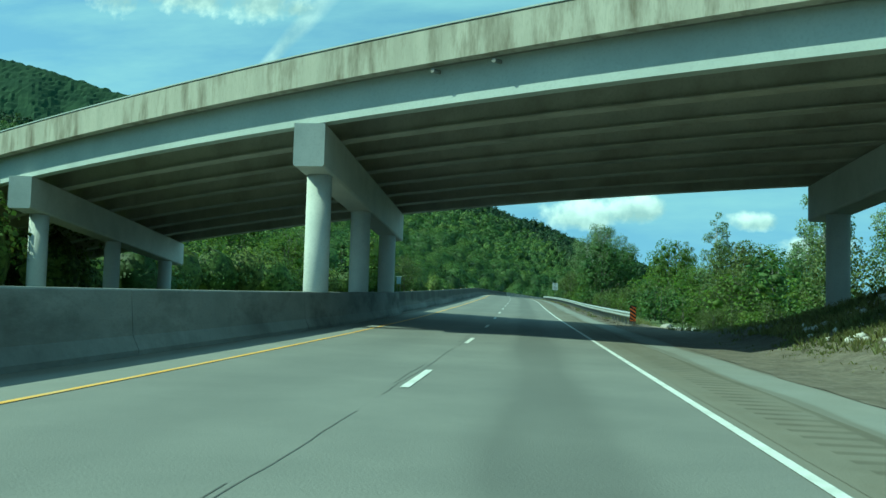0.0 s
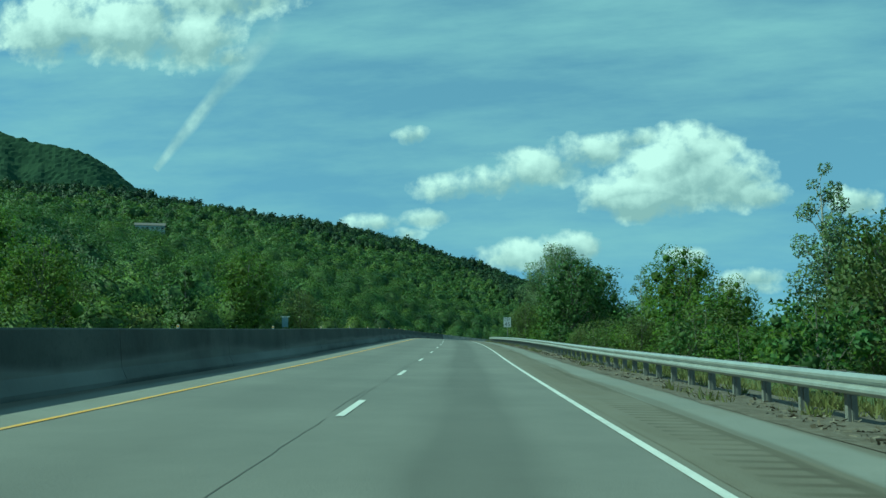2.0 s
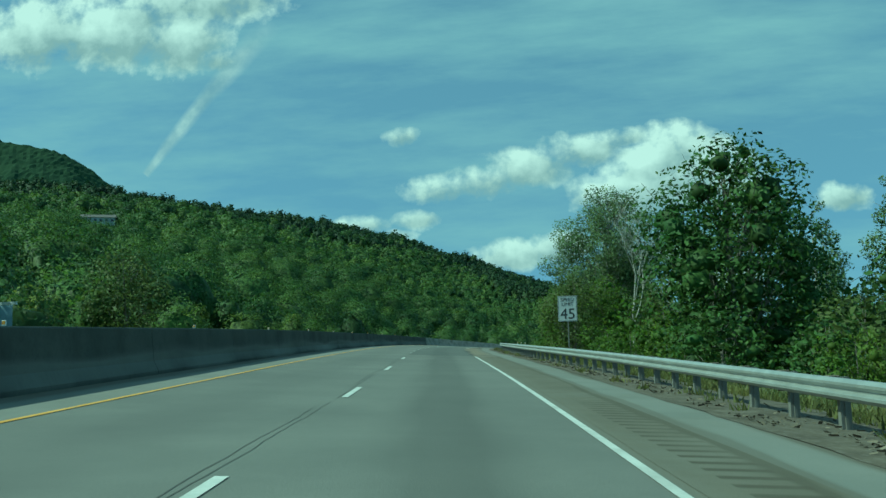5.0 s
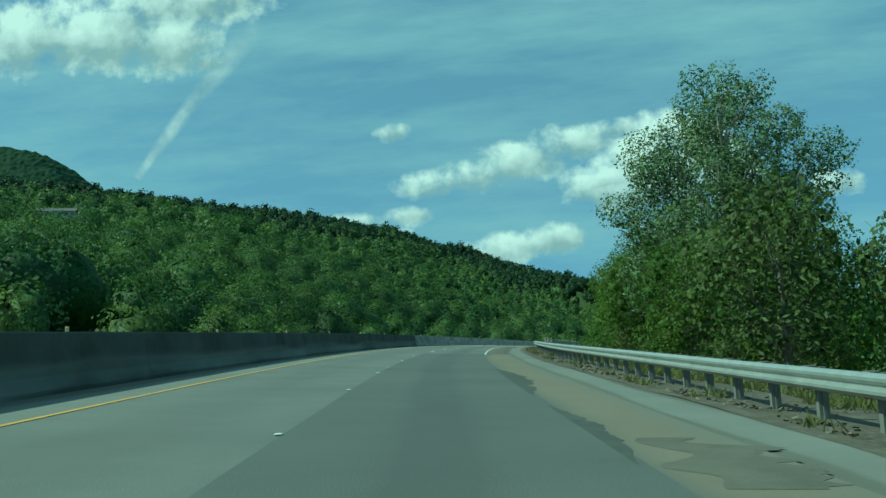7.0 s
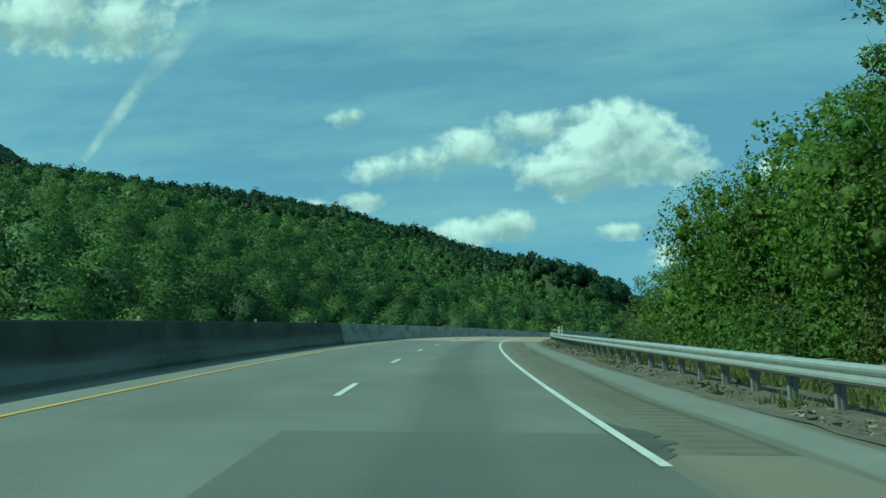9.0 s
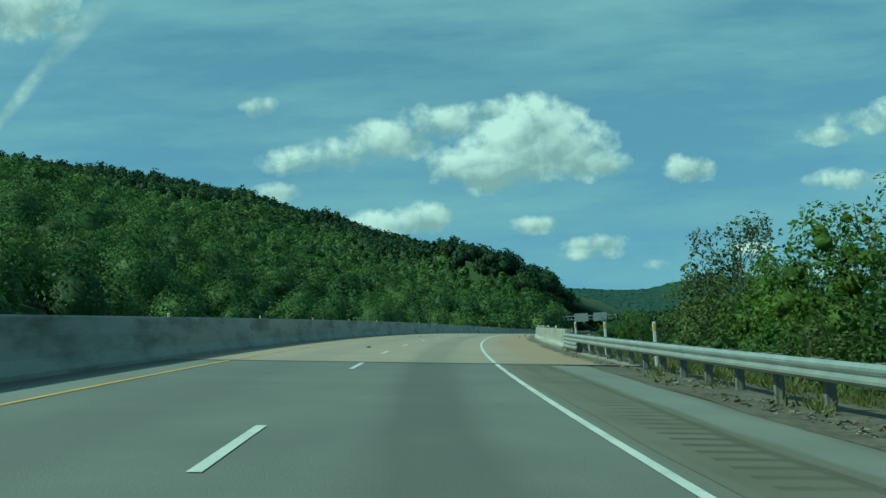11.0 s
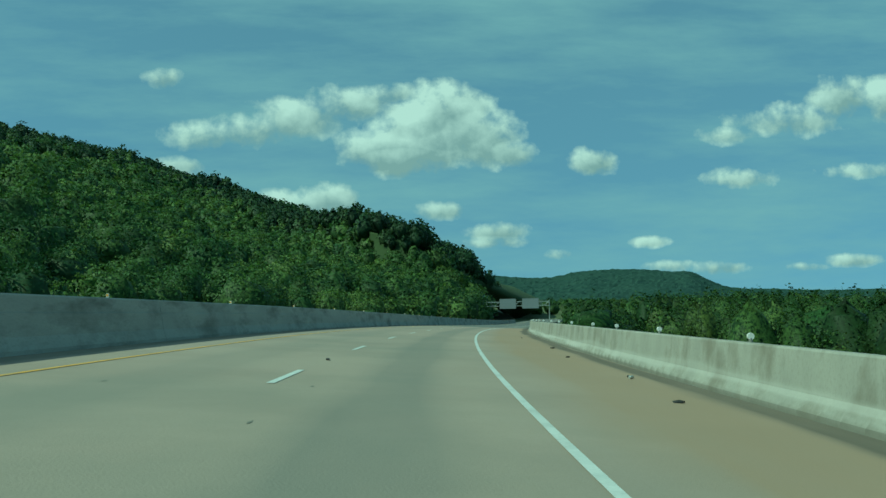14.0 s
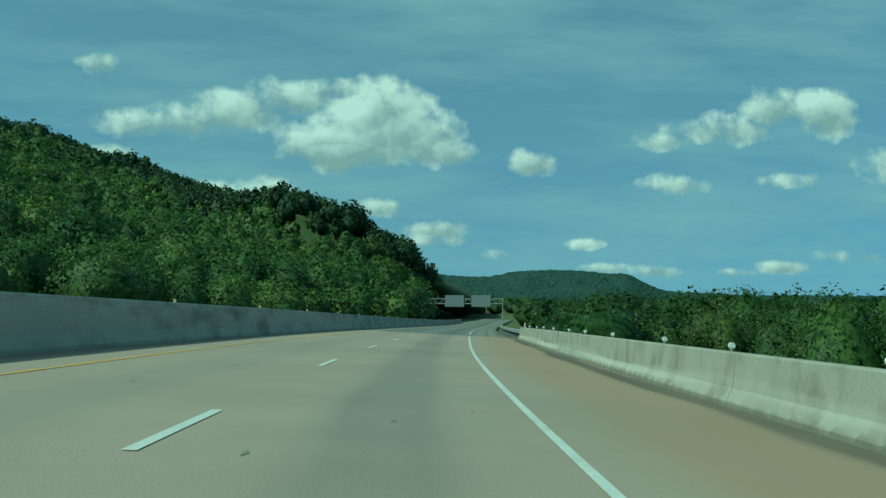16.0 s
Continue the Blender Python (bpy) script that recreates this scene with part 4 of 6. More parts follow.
def build_bent(name, label, near, far, cols, base, wide=1.05):
    """A cap beam on round columns, from its near end to its far end (x, y)."""
    t = thing(name, label, "bridge pier")
    a, c = Vector((*near, 0)), Vector((*far, 0))
    d = (c - a).normalized()
    r = Vector((d.y, -d.x, 0))

    def top(p):
        return over_z(p.x * OD.x + p.y * OD.y, p.x * ON.x + p.y * ON.y) - 0.03

    bm = bmesh.new()
    L = (c - a).length
    st = [(0, 1.05), (0.02, 1.05), (1.9, 1.47), (L - 1.9, 1.47), (L - 0.02, 1.05), (L, 1.05)]
    rings = []
    for u, deep in st:
        p = a + d * u
        z = top(p)
        deep = 1.45
        rings.append([bm.verts.new((p + r * w * 0.5 * wide) + Vector((0, 0, zz))) for w, zz in ((-1, z), (1, z), (1, z - deep + 0.06), (0.9, z - deep), (-0.9, z - deep), (-1, z - deep + 0.06))])
    for x, y in zip(rings, rings[1:]):
        for k in range(6):
            bm.faces.new((x[k], x[(k + 1) % 6], y[(k + 1) % 6], y[k]))
    bm.faces.new(rings[0][::-1])
    bm.faces.new(rings[-1])
    part("cap_beam", bm, M["pier"], t)
    for u in cols:
        p = a + d * u
        bm = bmesh.new()
        z1 = top(p) - 1.44
        z0 = base(p)
        tube_bm(bm, [(p.x, p.y, z0), (p.x, p.y, z0 + 2), (p.x, p.y, z1)], [0.44, 0.44, 0.44], 28)
        ob = part("column", bm, M["pier"], t)
        ob.data.polygons.foreach_set("use_smooth", [True] * len(ob.data.polygons))
    for k in range(8):          # bearing blocks under each girder
        n = 21.9 + k * 2.43
        den = d.x * ON.x + d.y * ON.y
        u = (n - (a.x * ON.x + a.y * ON.y)) / den
        if 0.2 < u < L - 0.2:
            p = a + d * u
            bm = bmesh.new()
            box_bm(bm, (p.x - 0.25, p.y - 0.25, top(p) - 0.01), (p.x + 0.25, p.y + 0.25, top(p) + 0.06))
            part("bearing_block", bm, M["slab"], t)
    return t


build_bent("bridge_bent", "pale concrete cap beam on three round columns in the median", (-4.62, 30.3), (-2.85, 50.7), (1.75, 10.1, 18.2), lambda p: 0.0)
build_bent("bridge_bent", "pale concrete cap beam on three round columns beyond the opposite road", (-19.2, 41.0), (-18.4, 62.7), (2.0, 10.8, 19.6), lambda p: -0.6)
build_bent("bridge_bent", "pale concrete cap beam on round columns on a grassy bank", (13.1, 18.0), (15.4, 37.4), (3.0, 10.6, 17.3), lambda p: 0.3)


def build_abutments():
    for q0, q1, nm in ((-92, -66, "bank of dark earth under the overpass"), (22, 40, "bank of pale broken stone under the overpass")):
        V, F = [], []
        qs = np.linspace(q0, q1, 12)
        ns = np.linspace(17, 44, 14)
        for q in qs:
            t = (q - q0) / (q1 - q0)
            t = 1 - t if q0 < 0 else t
            for n in ns:
                p = OD * q + ON * n
                V.append((p.x, p.y, -1.0 + t * (over_z(q, n) + 0.5) + 0.2 * noise.noise((q, n, 0))))
        k = len(ns)
        F = [(i * k + j, i * k + j + 1, (i + 1) * k + j + 1, (i + 1) * k + j) for i in range(len(qs) - 1) for j in range(k - 1)]
        tagged(mesh_ob("abutment_slope", V, F, M["verge"] if q0 > 0 else M["ground"]), nm, "slope", kind="structure")


build_abutments()


# ---- guardrail ----
def w_beam(name, s0, s1, lat, z, mat, parent, label=""):
    pr = [(0.0, 0.155), (-0.035, 0.145), (-0.082, 0.10), (-0.082, 0.06), (-0.02, 0.015), (-0.02, -0.015), (-0.082, -0.06), (-0.082, -0.10), (-0.035, -0.145), (0.0, -0.155)]
    back = [(o + 0.012, u) for o, u in pr][::-1]
    return under(ribbon(name, s0, s1, 1.9, [((lambda q, o=o: lat(q) + o) if callable(lat) else lat + o, z + u) for o, u in pr + back], mat, closed=True), parent, label)


def build_guardrail(s0, s1, label, post_mat, lat_of=lambda s: 7.28 - 0.33 * math.exp(-((s - 172) / 17.0)**2)):
    g = thing("guardrail", label, "guardrail")
    s = s0
    while s < s1 - 0.4:
        e = min(s + 3.81, s1)
        w_beam("rail_section", s, e, lat_of, 0.55, M["galv"], g)
        s = e
    bm0 = bmesh.new()
    box_bm(bm0, (-0.075, -0.055, -0.6), (0.075, 0.055, 0.70))
    box_bm(bm0, (-0.02, -0.075, -0.6), (0.02, 0.075, 0.698))
    post0 = part("post", bm0, post_mat, g, "dark weathered post")
    bm1 = bmesh.new()
    box_bm(bm1, (-0.09, -0.08, 0.38), (0.07, 0.08, 0.72), 0.01)
    block0 = part("spacer_block", bm1, M["post_wood"], g)
    k, s = 0, s0 + 0.6
    while s < s1:
        m = road_pose(s, lat_of(s) + 0.24, 0)
        mb = road_pose(s, lat_of(s) + 0.105, 0)
        for src, mm, nm in ((post0, m, "post"), (block0, mb, "spacer_block")):
            ob = src if k == 0 else new(nm, src.data)
            ob.parent = g
            ob.matrix_basis = mm
        k += 1
        s += 1.905
    return g


RAIL = build_guardrail(50.0, 294.0, "galvanised w-beam guardrail on dark posts beside the shoulder", M["post_steel"])
w_beam("lower_rail", 289.0, 294.0, 7.27, 0.24, M["galv"], RAIL, "lower rail at the parapet's end")
build_guardrail(428.5, 560.0, "galvanised guardrail beyond the bridge", M["post_steel"], lambda s: 7.35)


def build_marker():
    t = thing("object_marker", "upright panel with black and orange diagonal stripes at the guardrail's end", "road sign", road_pose(49.55, 7.32, 0))
    bm = bmesh.new()
    box_bm(bm, (-0.16, -0.012, 0.22), (0.16, 0.012, 1.06), 0.004)
    part("panel", bm, M["black"], t)
    for k in range(-1, 5):
        z = 0.26 + k * 0.2
        bm = bmesh.new()
        pts = [(-0.15, z + 0.2), (0.15, z), (0.15, z + 0.09), (-0.15, z + 0.29)]
        pts = [(x, min(max(zz, 0.23), 1.05)) for x, zz in pts]
        vs = [bm.verts.new((x, -0.018, zz)) for x, zz in pts] + [bm.verts.new((x, -0.013, zz)) for x, zz in pts]
        bm.faces.new(vs[:4])
        for i in range(4):
            bm.faces.new((vs[i], vs[4 + i], vs[4 + (i + 1) % 4], vs[(i + 1) % 4]))
        part("stripe", bm, M["orange"], t)
    bm = bmesh.new()
    box_bm(bm, (-0.03, 0.013, -0.4), (0.03, 0.06, 0.9))
    part("post", bm, M["post_steel"], t)


build_marker()


def build_end_terminal():
    t = thing("rail_end_post", "stout wooden post and steel bracket ending the guardrail", "guardrail", road_pose(50.2, 7.45, 0))
    bm = bmesh.new()
    box_bm(bm, (-0.09, -0.07, -0.4), (0.09, 0.07, 0.84), 0.012)
    part("post", bm, M["post_wood"], t)
    bm = bmesh.new()
    box_bm(bm, (-0.18, -0.10, 0.46), (-0.095, 0.10, 0.80), 0.01)
    part("bracket", bm, M["galv"], t)


build_end_terminal()


def build_speed_sign():
    t = thing("speed_limit_sign", "white speed limit sign with black numbers on a steel post", "road sign", road_pose(161.3, 7.9, -0.05, -6))
    W2, H0, H1 = 0.457, 2.0, 3.22
    bm = bmesh.new()
    box_bm(bm, (-0.03, 0.0, -0.4), (0.03, 0.05, H1 - 0.1))
    part("post", bm, M["post_steel"], t)
    bm = bmesh.new()
    box_bm(bm, (-W2, -0.012, H0), (W2, 0.0, H1), 0.003)
    panel = part("panel", bm, M["sign_white"], t)
    bm = bmesh.new()
    for lo, hi in (((-W2 + 0.02, -0.016, H0 + 0.02), (-W2 + 0.035, -0.0125, H1 - 0.02)), ((W2 - 0.035, -0.016, H0 + 0.02), (W2 - 0.02, -0.0125, H1 - 0.02)),
                   ((-W2 + 0.035, -0.016, H0 + 0.02), (W2 - 0.035, -0.0125, H0 + 0.035)), ((-W2 + 0.035, -0.016, H1 - 0.035), (W2 - 0.035, -0.0125, H1 - 0.02))):
        box_bm(bm, lo, hi)
    part("border", bm, M["black"], t, "thin black border")
    for txt, size, z in (("SPEED", 0.24, H1 - 0.26), ("LIMIT", 0.24, H1 - 0.48), ("45", 0.72, H0 + 0.12)):
        c = bpy.data.curves.new("lettering", "FONT")
        c.body, c.size, c.align_x, c.extrude = txt, size, "CENTER", 0.002
        o = bpy.data.objects.new("lettering", c)
        me = bpy.data.meshes.new_from_object(o)
        bpy.data.objects.remove(o)
        me.transform(Matrix.Rotation(radians(90), 4, "X"))
        me.materials.append(M["black"])
        ob = new("lettering", me)
        ob.parent = t
        ob.location = (0, -0.016, z)
        tagged(ob, "black letters " + txt)


build_speed_sign()


def build_delineators():
    t = thing("delineator_post", "white flexible delineator post behind the guardrail", "delineator", road_pose(278.2, 8.0, -0.1), "delineators")
    bm = bmesh.new()
    box_bm(bm, (-0.045, -0.015, 0), (0.045, 0.015, 1.32), 0.01)
    part("stake", bm, M["plastic_white"], t)
    bm = bmesh.new()
    box_bm(bm, (-0.035, -0.02, 1.08), (0.035, -0.0155, 1.26))
    part("reflector", bm, M["amber"], t, "small reflector")
    for s, la in ((286.5, 8.0), (295.4, 7.95), (429.0, 7.7)):
        copy_thing(t, road_pose(s, la, -0.1))
    stub = copy_thing(t, road_pose(291.0, 8.0, -0.1))
    stub.scale = (1.0, 1.0, 0.62)
    tagged(stub, "short broken white delineator post behind the guardrail")
    r = thing("barrier_reflector", "small white reflector on top of the concrete parapet", "reflector", road_pose(300, 7.43, 0.88), "parapet reflectors")
    bm = bmesh.new()
    tube_bm(bm, [(0, 0, 0), (0, 0, 0.07)], [0.035, 0.03], 8)
    part("stem", bm, M["post_steel"], r)
    bm = bmesh.new()
    bmesh.ops.create_cone(bm, cap_ends=True, segments=14, radius1=0.055, radius2=0.055, depth=0.05, matrix=Matrix.Translation((0, 0, 0.10)) @ Matrix.Rotation(radians(90), 4, "X"))
    part("lens", bm, M["plastic_white"], r)
    for k in range(1, 24):
        copy_thing(r, road_pose(300 + k * 5.4 + (0.8 if k % 3 else 0), 7.43, 0.88))
    l = thing("barrier_reflector", "small amber and white reflector on top of the median barrier", "reflector", road_pose(60, -5.75, BARRIER), "median reflectors")
    bm = bmesh.new()
    box_bm(bm, (-0.035, -0.02, 0), (0.035, 0.02, 0.10), 0.006)
    part("housing", bm, M["plastic_white"], l)
    bm = bmesh.new()
    box_bm(bm, (-0.028, -0.024, 0.03), (0.028, -0.021, 0.09))
    part("lens", bm, M["amber"], l, "amber lens")
    for k in range(1, 46):
        copy_thing(l, road_pose(60 + k * 12.2, -5.75, BARRIER))


build_delineators()


def build_gantry():
    base = road_pose(611.4, 0, -0.81)
    t = thing("sign_gantry", "steel sign gantry across the road with two pale sign panels", "sign gantry", base)

    def tube(name, a, b, r, label=""):
        bm = bmesh.new()
        tube_bm(bm, [a, b], [r, r], 8)
        return part(name, bm, M["galv"], t, label)

    x0, x1 = -21.0, 7.5
    for x in (x0, x1):
        tube("upright", (x, 0, -4.0), (x, 0, 8.2), 0.16)
    for z in (6.6, 7.9):
        for y in (-0.55, 0.55):
            tube("chord", (x0, y, z), (x1, y, z), 0.09)
    for k in range(18):
        xa = x0 + (x1 - x0) * k / 18
        xb = x0 + (x1 - x0) * (k + 1) / 18
        za, zb = (6.6, 7.9) if k % 2 else (7.9, 6.6)
        tube("brace", (xa, -0.55, za), (xb, -0.55, zb), 0.05)
    for xc in (-5.6, 1.6):
        bm = bmesh.new()
        box_bm(bm, (xc - 2.6, -0.75, 5.75), (xc + 2.6, -0.70, 8.9), 0.01)
        pn = part("sign_panel", bm, M["sign_back"], t, "pale sign panel")
        for k in range(5):
            bm = bmesh.new()
            box_bm(bm, (xc - 2.2 + k * 1.1 - 0.05, -0.69, 5.8), (xc - 2.2 + k * 1.1 + 0.05, -0.60, 8.85))
            o = part("stiffener", bm, M["galv"], pn)
    return t


build_gantry()


# ---- far mountains ----
def far_mountain(name, label, centre, az, tops, dist, depth, seed, rough=3.5, mat="leaf_far"):
    """A far wooded mountain round a centre: azimuths right of the y axis, heights in metres at that distance."""
    n, rows = (250, 84) if dist < 3000 else (420, 60)
    rng = np.random.default_rng(seed)
    aa = np.linspace(az[0], az[-1], n)
    hh = smooth_interp(aa, az, tops)
    V, F = [], []
    for j in range(rows):
        t = j / (rows - 1)
        r = dist - depth * (1 - t)
        ruf = (rng.normal(0, 1, n) * 0.2 + np.array([noise.noise((q * 3.1 * dist / 2200, j * 0.9, seed)) + 0.6 * noise.noise((q * 8.0, j * 2.1, seed + 3)) for q in aa]) * 2.2) * (rough if j else 0)
        for i in range(n):
            wob = 0.07 * hh[i] * noise.noise((aa[i] * 0.7, t * 4, seed)) * math.sin(math.pi * t)
            V.append((centre[0] + r * math.sin(radians(aa[i])), centre[1] + r * math.cos(radians(aa[i])), -12 + (hh[i] + 12) * t**1.15 + ruf[i] + wob))
    for i in range(n):
        V.append((centre[0] + (dist + 300) * math.sin(radians(aa[i])), centre[1] + (dist + 300) * math.cos(radians(aa[i])), -30))
    for j in range(rows):
        for i in range(n - 1):
            F.append((j * n + i, j * n + i + 1, (j + 1) * n + i + 1, (j + 1) * n + i))
    return tagged(mesh_ob(name, V, F, M[mat]), label, "mountain", kind="structure")


M["leaf_far"] = material("far_forest", (0.022, 0.045, 0.024), (0.040, 0.070, 0.034), scale=0.012, rough=0.97, bump=0.0, fine=0.06, spec=0.1)
# the mesa's forest: aerial haze put into the base colour as a bluer green
M["leaf_far_hazed"] = material("hazed_far_forest", (0.030, 0.058, 0.046), (0.046, 0.080, 0.060), scale=0.01, rough=0.97, bump=0.0, fine=0.05, spec=0.1)
far_mountain("mountain", "high wooded mountain with a flat brow behind the hill", (3.4, 36), [-50, -40, -30, -24, -20.5, -18.0, -16.5, -15.2, -13.5, -10, -6],
             [575, 560, 545, 515, 484, 468, 440, 400, 350, 275, 190], 2250, 900, 5, rough=2.0)
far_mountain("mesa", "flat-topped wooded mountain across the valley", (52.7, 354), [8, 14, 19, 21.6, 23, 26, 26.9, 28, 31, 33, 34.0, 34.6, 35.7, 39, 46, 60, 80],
             [90, 105, 108, 98, 88, 88, 100, 106, 106, 94, 92, 74, 40, 18, 10, 14, 30], 3600, 1500, 9, rough=2.5, mat="leaf_far_hazed")


# ---- plants ----
def fast_mesh(name, V, Q, mat):
    """A mesh of quads from arrays."""
    me = bpy.data.meshes.new(name)
    me.vertices.add(len(V))
    me.vertices.foreach_set("co", np.asarray(V, np.float32).ravel())
    me.loops.add(Q.size)
    me.loops.foreach_set("vertex_index", np.asarray(Q, np.int32).ravel())
    me.polygons.add(len(Q))
    me.polygons.foreach_set("loop_start", np.arange(len(Q), dtype=np.int32) * 4)
    me.polygons.foreach_set("loop_total", np.full(len(Q), 4, np.int32))
    me.materials.append(mat)
    me.update(calc_edges=True)
    return me


def soften(me, normals):
    """Gives a crown's leaves the outward normals of its billows, so that each billow is lit as one."""
    n = np.asarray(normals, np.float32)
    n /= np.linalg.norm(n, axis=1)[:, None] + 1e-9
    me.polygons.foreach_set("use_smooth", np.ones(len(me.polygons), bool))
    me.normals_split_custom_set_from_vertices(n)


def leaf_quads(rng, P, Nrm, size, tilt=0.7, long=1.5, full=False):
    """Leaf-shaped quads at P, facing about Nrm; full: ragged four-cornered sprays."""
    n = len(P)
    nn = Nrm + rng.normal(0, tilt, (n, 3))
    nn /= np.linalg.norm(nn, axis=1)[:, None] + 1e-9
    t = rng.normal(0, 1, (n, 3))
    a = np.cross(nn, t)
    a /= np.linalg.norm(a, axis=1)[:, None] + 1e-9
    b = np.cross(nn, a)
    s = size * rng.uniform(0.65, 1.35, n)[:, None]
    V = np.stack([P - a * s * long * 0.5, P - b * s * 0.42, P + a * s * long * 0.5, P + b * s * 0.42], 1).reshape(-1, 3)
    if full:
        j = rng.uniform(0.25, 0.62, (n, 8, 1)) * s[:, None]
        V = np.stack([P - a * j[:, 0] * long - b * j[:, 1], P + a * j[:, 2] * long - b * j[:, 3], P + a * j[:, 4] * long + b * j[:, 5], P - a * j[:, 6] * long + b * j[:, 7]], 1).reshape(-1, 3)
    return V, np.arange(4 * n).reshape(n, 4)


def lobes_points(rng, lobes, n, deep=0.22, under=1.0):
    """Points in the outer parts of ellipsoid lobes (x, y, z, rx, rz), with their outward ways. under: how many stay on the undersides."""
    L = np.array(lobes, float)
    w = L[:, 3]**1.6 * L[:, 4]**0.8
    k = rng.choice(len(L), n, p=w / w.sum())
    d = rng.normal(0, 1, (n, 3))
    d /= np.linalg.norm(d, axis=1)[:, None]
    d[:, 2] = np.where((d[:, 2] < 0) & (rng.uniform(0, 1, n) > under), -d[:, 2], d[:, 2])
    lump = 1 + 0.16 * np.sin(d[:, 0] * 7 + k * 1.7) * np.sin(d[:, 1] * 6 + k) + 0.12 * np.sin(d[:, 2] * 9 + k * 2.1)
    r = (1 - np.abs(rng.normal(0, deep, n))) * lump
    P = L[k, :3] + d * r[:, None] * np.stack([L[k, 3], L[k, 3], L[k, 4]], 1)
    return P, d


def ball_quads(nu, nv):
    """A unit ball of quads."""
    V = [(math.cos(2 * math.pi * i / nu) * math.sin(math.pi * j / nv), math.sin(2 * math.pi * i / nu) * math.sin(math.pi * j / nv), math.cos(math.pi * j / nv)) for j in range(nv + 1) for i in range(nu)]
    Q = [(j * nu + i, (j + 1) * nu + i, (j + 1) * nu + (i + 1) % nu, j * nu + (i + 1) % nu) for j in range(nv) for i in range(nu)]
    return np.array(V), np.array(Q)


def make_tree(name, label, seed, height, spread, mat, leaf=0.24, leaves=5000, trunk=0.16, base=0.25, shape="round", bark="bark", airy=0.0, category="tree", lobes_n=16, core=0.0):
    """A tree: a tapered trunk with limbs, and a crown of separate leaves in lobes."""
    rng = np.random.default_rng(seed)
    t = thing(name, label, category)
    bm = bmesh.new()
    lean = rng.normal(0, 0.03, 2)
    tops = []
    pts = [(lean[0] * h * height, lean[1] * h * height, h * height) for h in (-0.03, 0.15, 0.35, 0.55, 0.75, 0.92)]
    tube_bm(bm, pts, [trunk * 1.25, trunk, trunk * 0.8, trunk * 0.58, trunk * 0.36, trunk * 0.1], 8)
    lobes = []
    for i in range(lobes_n):
        f = base + (1 - base) * ((i + 0.5) / lobes_n)**0.9
        u = (f - base) / (1 - base)
        if shape == "tall":
            wide = spread * (0.55 + 0.5 * math.sin(math.pi * min(1, u * 0.9 + 0.12))) * (1 - 0.45 * u)
        elif shape == "cone":
            wide = spread * (1.05 - 0.95 * u)
        elif shape == "fan":
            wide = spread * (0.62 + 0.42 * math.sin(math.pi * min(1, 0.15 + u * 0.85))) * (1 - 0.25 * u)
        else:
            wide = spread * math.sqrt(max(0.05, 1 - (1.9 * u - 0.85)**2 * 0.85))
        ang = i * 2.4 + rng.uniform(-0.5, 0.5)
        out = wide * rng.uniform(0.30, 0.72)
        z = f * height * rng.uniform(0.96, 1.02)
        r = max(0.45, wide * (rng.uniform(0.20, 0.34) if shape == "fan" else rng.uniform(0.34, 0.55)))
        if shape == "fan":
            out = wide * rng.uniform(0.15, 0.88)
        c = (math.cos(ang) * out, math.sin(ang) * out, min(z, height - r * 0.7))
        lobes.append((*c, r, r * rng.uniform(0.75, 1.15)))
        zb = max(0.12 * height, z - out * 0.9 - r)
        b0 = Vector((lean[0] * zb, lean[1] * zb, zb))
        mid = b0.lerp(Vector(c), 0.55) + Vector((0, 0, 0.1 * out))
        tube_bm(bm, [b0, mid, Vector(c) + Vector((0, 0, r * 0.4))], [trunk * 0.40 * (1 - 0.6 * u), trunk * 0.24 * (1 - 0.5 * u), 0.012], 5)
        for k in range(3 if category == "tree" else 0):
            e = Vector(c) + Vector(rng.normal(0, r * 0.55, 3))
            tube_bm(bm, [mid, mid.lerp(e, 0.6) + Vector((0, 0, 0.08)), e], [trunk * 0.13, trunk * 0.08, 0.008], 4)
    part("trunk", bm, M[bark], t, "trunk and limbs")
    P, d = lobes_points(rng, lobes, leaves, 0.16 if core else 0.22)
    if airy:
        keep = np.sin(P[:, 0] * 2.3 + seed) * np.sin(P[:, 1] * 2.1) * np.sin(P[:, 2] * 1.9 + 1) > -1 + airy * 0.9
        keep |= rng.uniform(0, 1, len(P)) < 0.35
        P, d = P[keep], d[keep]
    d[:, 2] += 0.35
    V, Q = leaf_quads(rng, P, d, leaf)
    NN = np.repeat(d + rng.normal(0, 0.55, d.shape), 4, 0)
    if core:
        BV, BQ = ball_quads(6, 3)
        for c in lobes:
            Q = np.concatenate([Q, BQ + len(V)])
            NN = np.concatenate([NN, BV])
            V = np.concatenate([V, BV * np.array([c[3], c[3], c[4]]) * core * (1 + rng.normal(0, 0.15, (len(BV), 1))) + np.array(c[:3])])
    me = fast_mesh("crown", V, Q, M[mat])
    soften(me, NN)
    ob = new("crown", me)
    ob.parent = t
    return t


